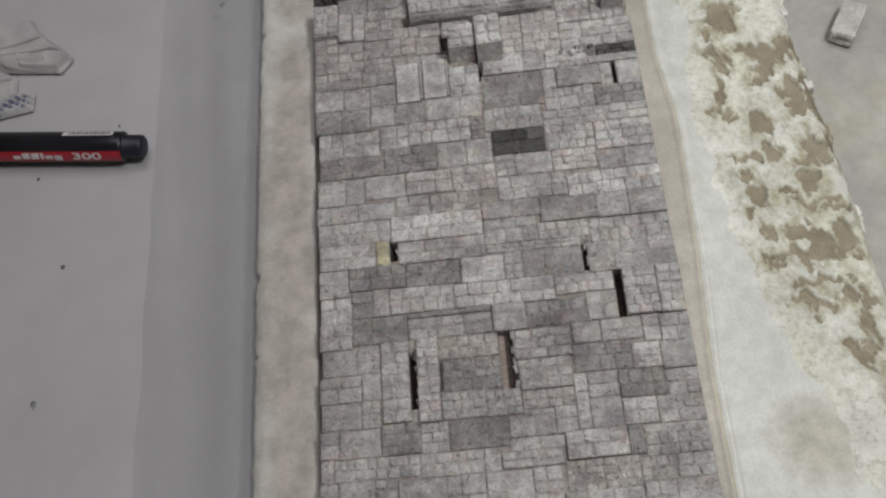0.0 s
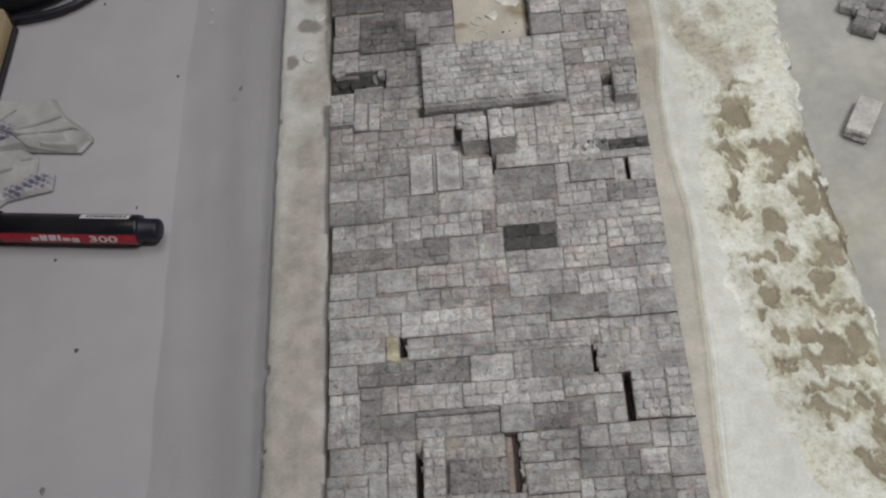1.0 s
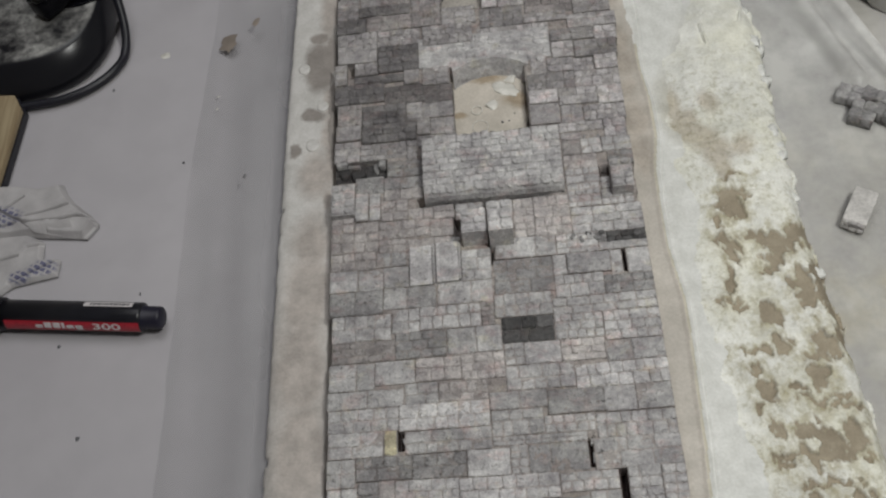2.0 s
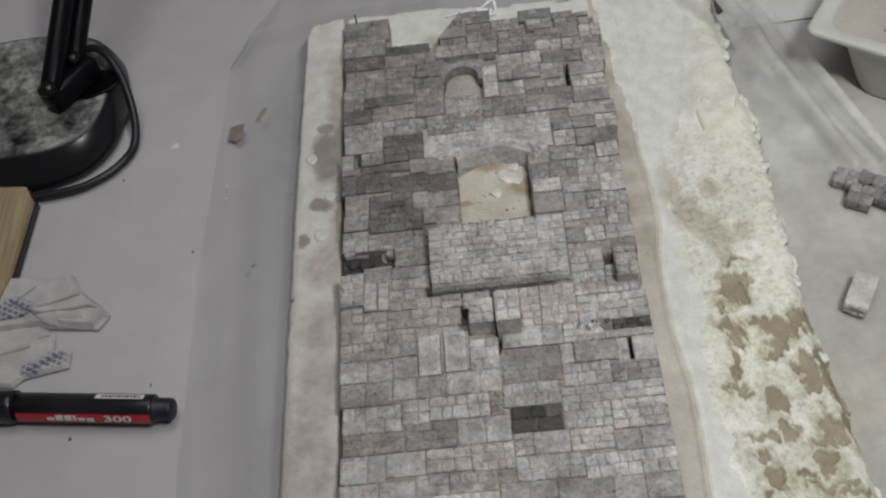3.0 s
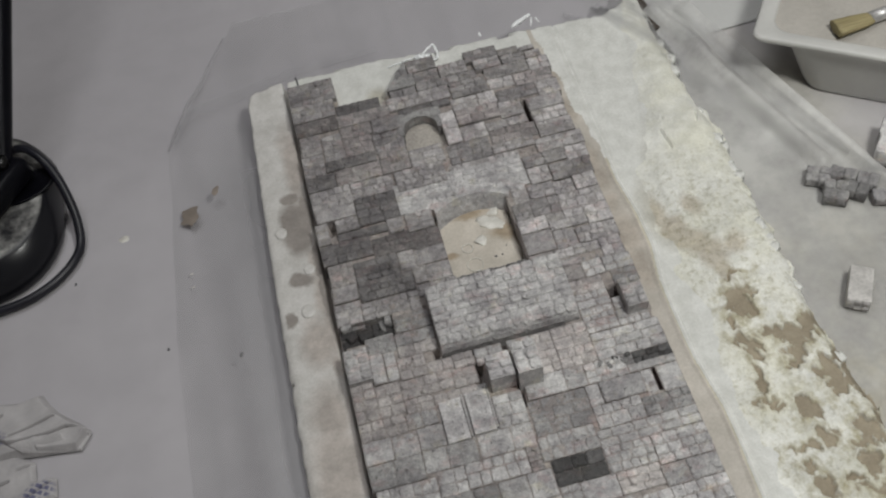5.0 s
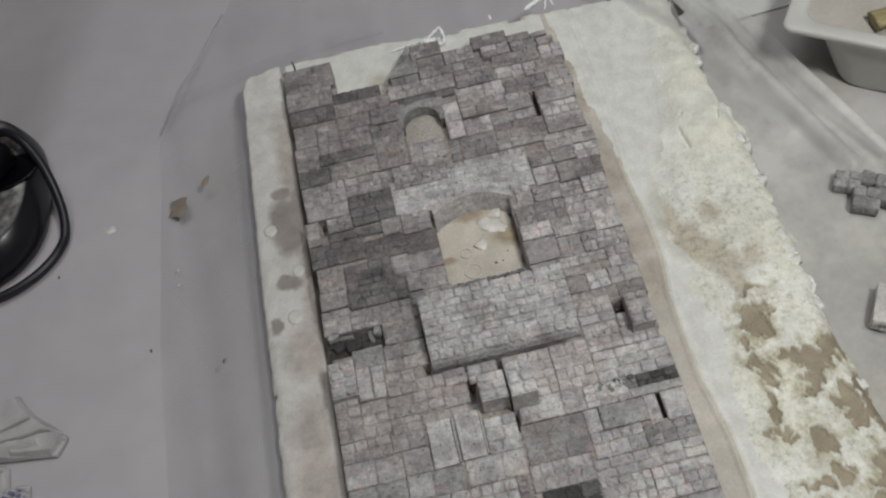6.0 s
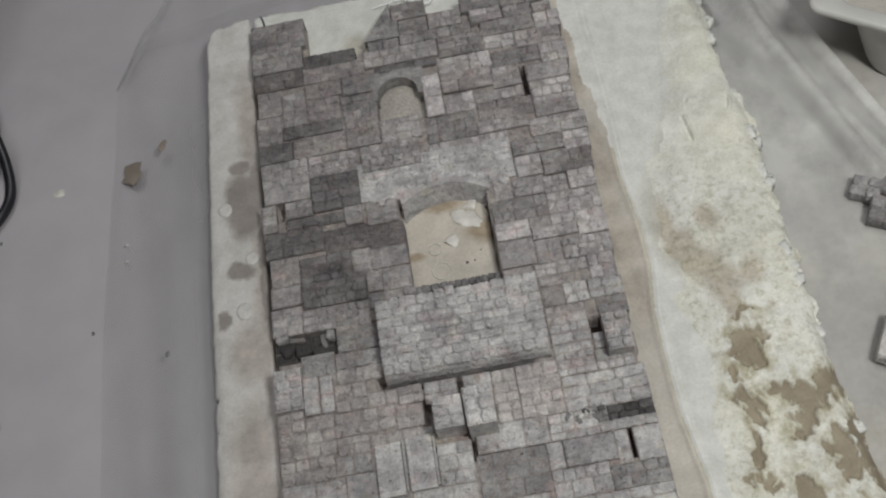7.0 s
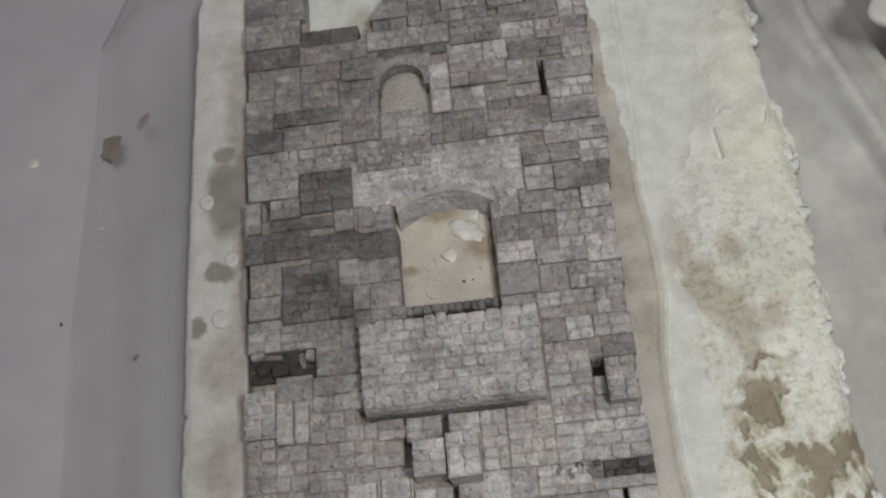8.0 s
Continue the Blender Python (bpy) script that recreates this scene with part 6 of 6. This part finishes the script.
lay_blocks([
    (-84.8, 428.4, 28.2, 14.3, "2", 2, 4, 0),
    (-84.8, 413.0, 15.2, 15.3, "4p", 3, 3, 0),
    (-56.5, 426.6, 22.0, 12.9, "2p", 2, 3, 0),
    (-44.4, 413.4, 9.6, 12.9, "4", 2, 1, 0),
    (-34.5, 424.7, 17.1, 12.6, "2p", 1, 2, 0),
    (-34.4, 437.4, 15.6, 12.8, "4", 1, 1, 0.5),
    (24.6, 415.0, 16.5, 9.7, "8", 2, 2, 0.7),
    (24.7, 424.8, 27.0, 12.9, "3", 2, 3, 0),
    (27.8, 437.8, 8.9, 12.2, "6", 2, 2, 0),
    (36.8, 437.7, 15.0, 10.2, "5", 1, 2, 0),
    (51.7, 424.8, 25.0, 11.8, "6", 2, 4, 0),
    (51.8, 436.8, 11.9, 10.0, "5", 1, 3, 0),
    (63.8, 436.7, 13.0, 10.2, "8", 2, 3, 0.4),
])
lay_blocks([
    (-84.8, 401.7, 15.1, 11.2, "4", 1, 1, 0),
    (-69.5, 399.2, 30.8, 12.8, "2", 1, 2, 0),
    (-69.5, 412.1, 25.0, 14.4, "2", 3, 4, 0),
    (-38.8, 392.6, 22.9, 8.9, "4", 2, 3, 0),
    (-38.7, 401.7, 7.8, 11.5, "4", 1, 1, 0),
    (-34.8, 413.3, 17.3, 11.3, "4", 1, 1, 0),
    (-30.9, 401.6, 13.4, 11.5, "4", 2, 2, 0),
    (24.6, 400.5, 16.4, 14.4, "5", 1, 1, 0),
    (38.9, 393.1, 24.5, 7.0, "6", 2, 4, 0),
    (41.2, 412.7, 21.6, 12.1, "5", 2, 3, 0),
    (41.2, 400.2, 12.6, 12.5, "5", 1, 1, 0),
    (54.0, 400.1, 22.8, 11.1, "5", 3, 5, 0),
    (62.9, 411.4, 13.8, 13.4, "6", 2, 2, 0),
])
lay_blocks([
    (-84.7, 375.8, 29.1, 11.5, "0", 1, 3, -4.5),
    (-84.7, 387.5, 14.1, 14.1, "5", 2, 2, 0),
    (-70.5, 387.4, 25.5, 11.7, "4", 3, 4, 0),
    (-55.4, 374.1, 19.3, 11.2, "3", 1, 2, 0),
    (-45.0, 385.3, 6.2, 13.8, "4", 2, 1, 0),
    (24.0, 392.7, 14.8, 7.7, "5p", 1, 2, 0),
    (39.5, 388.0, 23.9, 5.0, "3", 1, 2, 0),
    (39.5, 368.5, 18.0, 9.0, "6p", 2, 2, 0),
    (39.7, 377.6, 9.9, 10.4, "3p", 1, 1, 0),
    (49.8, 377.6, 11.0, 10.3, "6", 2, 2, 0),
    (60.9, 378.2, 15.7, 9.4, "5", 1, 2, 0),
    (62.9, 369.1, 13.7, 9.0, "3", 1, 2, 0),
    (63.5, 387.8, 12.0, 12.2, "6", 2, 1, 0),
])
lay_blocks([
    (-85.2, 349.4, 12.7, 19.7, "6", 2, 2, 5),
    (-72.9, 346.6, 7.6, 17.6, "6", 1, 1, 1.2),
    (-72.8, 364.3, 15.5, 11.4, "3", 1, 1, -0.6),
    (-65.2, 346.7, 6.1, 17.6, "6", 2, 1, 0),
    (-58.9, 345.7, 14.4, 13.0, "5p", 2, 2, 0),
    (-57.2, 366.0, 21.0, 7.9, "3", 1, 2, 0),
    (-57.2, 358.8, 21.1, 7.2, "5p", 1, 2, 0),
    (-44.5, 345.6, 13.6, 6.8, "5p", 1, 2, 0),
    (-30.9, 344.3, 10.8, 8.5, "5p", 1, 2, 0),
    (39.6, 358.8, 18.1, 9.7, "6", 2, 3, 0),
    (39.9, 343.8, 16.9, 14.9, "6", 2, 4, 0),
    (57.0, 343.7, 16.5, 9.6, "6", 1, 3, 0),
    (62.8, 348.8, 11.0, 17.3, "6", 2, 2, 9),
    (57.8, 353.4, 4.9, 7.9, "6", 2, 1, 0),
])
lay_blocks([
    (-85.0, 327.9, 11.8, 23.0, "5p", 3, 2, 0),
    (-73.2, 327.8, 13.0, 18.8, "5p", 3, 2, 0),
    (-60.2, 334.6, 27.1, 10.9, "5p", 2, 3, 0),
    (-60.1, 326.1, 14.6, 8.4, "5p", 2, 2, 0),
    (-45.4, 321.4, 22.6, 11.9, "5p", 2, 4, 0),
    (-33.1, 333.4, 12.4, 10.8, "5p", 2, 2, 0),
    (-19.3, 342.0, 14.5, 10.4, "5", 1, 2, 0),
    (-16.1, 325.9, 12.8, 14.2, "8", 2, 2, 13.5),
    (-2.4, 323.6, 12.5, 17.2, "8", 2, 2, 17.5),
    (-1.9, 343.2, 12.4, 9.2, "6", 1, 2, 0),
    (10.7, 327.9, 10.5, 24.5, "6p", 2, 2, 0),
    (21.3, 327.9, 18.6, 24.6, "6p", 3, 3, 0),
    (40.0, 327.5, 36.8, 16.1, "6", 3, 4, 0),
])
lay_blocks([
    (-84.8, 316.7, 23.3, 10.9, "5p", 2, 4, 0),
    (-84.7, 304.2, 13.8, 12.5, "6", 1, 1, 0),
    (-70.9, 304.1, 13.1, 12.5, "5", 1, 1, 0),
    (-61.3, 317.4, 15.8, 8.6, "5", 1, 2, 0),
    (-57.8, 304.7, 13.1, 12.6, "5", 1, 1, 0),
    (-17.7, 305.3, 15.1, 18.2, "6", 2, 2, 0),
    (-0.2, 315.7, 31.2, 12.1, "6", 1, 2, 1),
    (28.2, 303.7, 6.8, 11.9, "6", 1, 1, 0),
    (31.1, 315.7, 20.9, 11.6, "6", 2, 4, 0.5),
    (35.2, 303.7, 21.8, 11.8, "5", 1, 1, 0.6),
    (52.0, 316.1, 24.6, 4.6, "5", 1, 1, 0.8),
    (52.0, 320.8, 4.6, 6.6, "3", 2, 2, -0.2),
    # dark stones, whose tone also takes in the shade of a front face
    (56.6, 320.0, 20.0, 7.4, "1", 1, 4, -0.1),
    (65.0, 301.3, 11.7, 14.7, "6", 1, 1, 0.8),
])
lay_blocks([
    (-84.8, 290.2, 26.9, 13.7, "3", 1, 2, 0),
    (-84.7, 275.5, 30.7, 14.6, "6", 2, 4, 0),
    (-57.8, 292.2, 26.5, 12.3, "5", 1, 2, 0),
    (-53.8, 278.6, 14.0, 13.5, "6", 1, 2, 0),
    (-39.8, 279.0, 30.5, 13.1, "6", 2, 5, 0),
    (-30.3, 292.4, 27.6, 12.8, "6", 1, 2, 0),
    (-9.2, 278.9, 6.6, 13.4, "3p", 2, 2, 0),
    (-2.5, 282.3, 28.5, 13.0, "5", 2, 4, 0),
    (-1.6, 295.4, 29.7, 20.1, "3", 2, 4, 0),
    (26.0, 281.4, 50.7, 9.4, "6", 1, 6, 0),
    (28.2, 290.8, 24.3, 12.8, "6", 2, 4, 0),
    (52.6, 290.9, 24.1, 10.3, "3", 1, 3, 0),
    (57.1, 301.4, 5.8, 14.5, "6", 1, 1, 0),
])
lay_blocks([
    (-84.8, 264.0, 32.7, 11.4, "3p", 3, 5, 0),
    (-62.2, 251.2, 19.5, 12.6, "5", 1, 1, 0),
    (-52.0, 264.1, 25.1, 14.4, "3", 2, 4, 0.7),
    (-42.5, 251.4, 22.1, 12.5, "6p", 2, 3, 0),
    (-26.8, 264.7, 26.9, 14.2, "5", 1, 2, 0),
    (-20.2, 250.5, 20.9, 14.0, "6p", 2, 4, 0),
    (0.2, 267.9, 25.6, 14.2, "1", 2, 3, 0),
    (0.8, 256.2, 9.6, 11.8, "5", 2, 2, 0),
    (10.4, 256.0, 17.4, 11.8, "6", 1, 1, 0),
    (26.0, 267.7, 23.4, 13.6, "6", 3, 4, 0),
    (27.9, 256.1, 20.8, 11.5, "6p", 3, 3, 0),
    (48.9, 254.2, 27.8, 11.2, "5", 1, 2, 0),
    (49.6, 265.5, 27.2, 15.8, "6", 3, 5, 0),
])
lay_blocks([
    (-84.8, 228.0, 34.0, 11.7, "6", 2, 5, 0),
    (-84.7, 249.2, 13.4, 14.5, "6", 2, 1, 0),
    (-84.6, 239.7, 36.5, 9.4, "5", 1, 2, 0),
    (-71.1, 249.2, 8.8, 14.6, "5", 1, 1, 0),
    (-50.6, 226.4, 42.5, 13.3, "8", 2, 6, 1),
    (-47.9, 239.8, 16.1, 11.4, "5", 2, 2, 0),
    (-31.6, 239.9, 23.4, 10.5, "5p", 2, 4, 0),
    (-8.0, 233.8, 27.1, 9.1, "5", 1, 2, 0),
    (0.7, 243.1, 32.5, 12.8, "6", 2, 5, 0),
    (19.1, 229.5, 26.2, 12.0, "3", 1, 1, 0.5),
    (33.4, 241.5, 43.4, 12.6, "8", 2, 7, 0),
    (45.2, 228.8, 14.7, 12.6, "5", 1, 1, 0),
    (60.0, 228.8, 16.6, 12.6, "5", 1, 1, 0.7),
])
lay_blocks([
    (-84.7, 215.2, 26.4, 12.7, "6", 2, 2, 0),
    (-71.0, 203.7, 25.9, 11.4, "3", 2, 4, 0),
    (-58.1, 215.1, 6.5, 12.8, "6y", 1, 1, 0),
    (-48.0, 215.1, 40.3, 11.2, "5", 2, 4, 0.7),
    (-45.1, 203.1, 25.1, 12.0, "3", 2, 3, -0.3),
    (-19.8, 202.3, 19.7, 12.8, "6", 1, 1, 0),
    (-7.6, 220.7, 24.2, 13.0, "5", 2, 3, 0),
    (-7.5, 216.1, 43.1, 4.3, "5", 2, 5, 0),
    (0.0, 202.1, 8.2, 13.9, "6", 2, 2, 0),
    (8.3, 202.2, 27.1, 13.8, "3", 1, 2, -0.6),
    (16.8, 220.5, 23.1, 8.9, "6", 2, 5, 0),
    (37.8, 201.4, 39.0, 14.8, "5", 1, 3, 1),
    (40.1, 216.3, 36.6, 12.4, "6", 2, 6, 0),
])
lay_blocks([
    (-84.8, 188.3, 14.4, 12.9, "6", 2, 2, 0),
    (-84.6, 201.3, 13.4, 13.6, "6", 2, 2, 0),
    (-70.2, 190.2, 9.8, 13.4, "3", 2, 1, 0),
    (-60.5, 190.1, 7.6, 13.5, "5p", 1, 1, 0),
    (-52.8, 190.4, 28.9, 12.4, "8", 2, 5, 1),
    (-45.3, 187.7, 37.4, 2.5, "3", 1, 2, 0),
    (-23.9, 190.2, 45.0, 11.8, "8", 2, 6, 1),
    (-7.8, 177.2, 14.8, 13.0, "5", 1, 1, 1),
    (7.1, 177.9, 26.7, 12.2, "3", 2, 4, 0),
    (21.4, 192.1, 26.1, 9.2, "6", 2, 4, 0),
    (33.9, 178.5, 13.7, 13.5, "5", 2, 2, 0),
    (51.1, 178.7, 14.7, 22.7, "6", 3, 3, 2),
    (66.0, 178.2, 10.6, 23.0, "6", 3, 2, 2),
])
lay_blocks([
    (-84.7, 176.0, 14.4, 12.2, "6", 2, 2, 0),
    (-84.7, 163.4, 16.2, 12.4, "5", 1, 1, 0),
    (-70.3, 177.0, 24.8, 13.0, "3", 2, 3, 0),
    (-68.5, 163.8, 10.2, 13.2, "5", 2, 1, 0),
    (-45.4, 177.3, 37.5, 10.3, "5", 2, 4, 0),
    (-32.8, 166.7, 26.4, 10.4, "5p", 2, 5, 0),
    (-0.0, 163.0, 25.0, 9.7, "5", 2, 4, 1),
    (1.2, 172.8, 24.4, 4.3, "6", 1, 3, 0),
    (25.0, 154.8, 25.3, 13.0, "3", 2, 4, 0),
    (25.8, 168.0, 12.6, 9.8, "5", 1, 1, 0),
    (38.5, 167.9, 18.0, 10.4, "5", 1, 2, 0),
    (56.5, 166.0, 7.4, 12.6, "6", 2, 1, 0),
    (64.0, 165.4, 12.8, 12.7, "6", 2, 2, 0),
])
lay_blocks([
    (-84.6, 151.1, 17.8, 12.1, "5", 2, 2, 0),
    (-67.1, 139.0, 7.8, 12.4, "5", 2, 2, 0),
    (-66.7, 151.4, 8.5, 12.2, "5", 1, 1, 0),
    (-58.0, 140.0, 12.2, 36.8, "6", 5, 2, 1),
    (-42.4, 139.2, 9.5, 38.1, "8", 5, 2, 1.5),
    (-32.8, 139.3, 19.2, 12.3, "5", 2, 4, 0),
    (-31.1, 151.7, 24.9, 14.9, "3", 3, 5, -0.5),
    (1.4, 149.2, 22.4, 13.7, "5", 2, 4, 0.5),
    (29.6, 143.2, 13.2, 11.6, "5", 2, 1, 0),
    (42.9, 141.7, 19.5, 12.6, "3", 2, 3, 0),
    (50.3, 154.3, 12.2, 11.5, "6", 2, 1, 0),
    (62.5, 152.8, 14.2, 12.5, "5", 1, 1, 0.5),
    (62.6, 141.1, 14.0, 11.6, "5", 2, 2, 0),
])
lay_blocks([
    (-84.8, 139.1, 17.5, 11.9, "5", 1, 1, 0),
    (-84.7, 126.8, 7.5, 12.0, "5", 2, 1, 0),
    (-77.1, 126.3, 17.7, 12.5, "5", 1, 1, 0),
    (-59.1, 126.1, 16.8, 13.8, "3", 3, 3, 0),
    (-13.6, 139.0, 14.9, 11.5, "6", 2, 3, 0),
    (-5.3, 128.9, 19.8, 9.0, "5", 1, 2, 0),
    (1.4, 140.9, 22.5, 8.2, "5p", 2, 4, 0),
    (1.4, 137.9, 13.2, 2.8, "5", 1, 3, 0),
    (14.6, 129.0, 9.2, 11.8, "5", 2, 1, 0),
    (23.9, 129.3, 5.6, 25.2, "6", 3, 1, 0),
    (29.6, 129.2, 13.3, 13.9, "5", 1, 1, 0),
    (42.9, 130.0, 14.3, 11.5, "6", 2, 2, 0),
    (57.4, 129.4, 19.2, 11.6, "5", 1, 2, 0),
])
lay_blocks([
    (-85.1, 116.5, 5.5, 10.2, "6", 1, 1, 0),
    (-79.4, 116.8, 17.4, 9.4, "6", 2, 3, 0),
    (-61.9, 116.6, 18.6, 9.4, "6", 2, 3, 0),
    (-43.1, 115.5, 26.4, 10.0, "6", 2, 4, 0),
    (-42.4, 125.5, 11.8, 13.6, "5", 2, 2, 0),
    (-30.5, 125.7, 25.1, 13.1, "3", 1, 1, 0),
    (-16.6, 115.4, 7.0, 10.2, "6", 1, 1, 0),
    (-9.6, 115.9, 25.8, 7.1, "5", 2, 3, 0),
    (-5.5, 123.0, 23.1, 5.7, "5", 1, 3, 0),
    (17.8, 117.1, 25.3, 12.0, "8", 2, 3, 1.5),
    (43.3, 117.2, 6.6, 12.6, "3", 1, 1, 0),
    (50.1, 116.2, 26.6, 13.1, "5", 3, 5, 0),
    (61.1, 105.8, 15.6, 10.2, "6", 1, 2, 0),
])
lay_blocks([
    (-85.2, 105.0, 7.3, 11.3, "5", 2, 1, 0),
    (-77.7, 100.3, 15.2, 16.4, "5", 1, 1, 0),
    (-62.5, 100.1, 9.3, 16.3, "5", 2, 2, 0),
    (-53.1, 99.0, 19.9, 16.4, "5", 1, 1, 0),
    (-33.2, 98.4, 16.4, 17.0, "5", 2, 2, 0),
    (-16.6, 97.8, 19.1, 17.4, "6", 1, 1, 0),
    (2.5, 98.9, 12.1, 16.9, "6", 2, 2, 0),
    (14.7, 92.6, 31.8, 11.4, "5", 1, 3, 0),
    (16.3, 104.0, 15.2, 13.1, "5p", 3, 4, 0),
    (31.6, 104.1, 14.9, 13.0, "5p", 3, 4, 0),
    (46.6, 105.8, 14.5, 10.2, "5", 2, 3, 0),
    (46.7, 93.6, 12.9, 12.1, "6", 2, 2, 0),
    (59.8, 91.6, 16.9, 14.2, "6", 1, 1, 0),
])
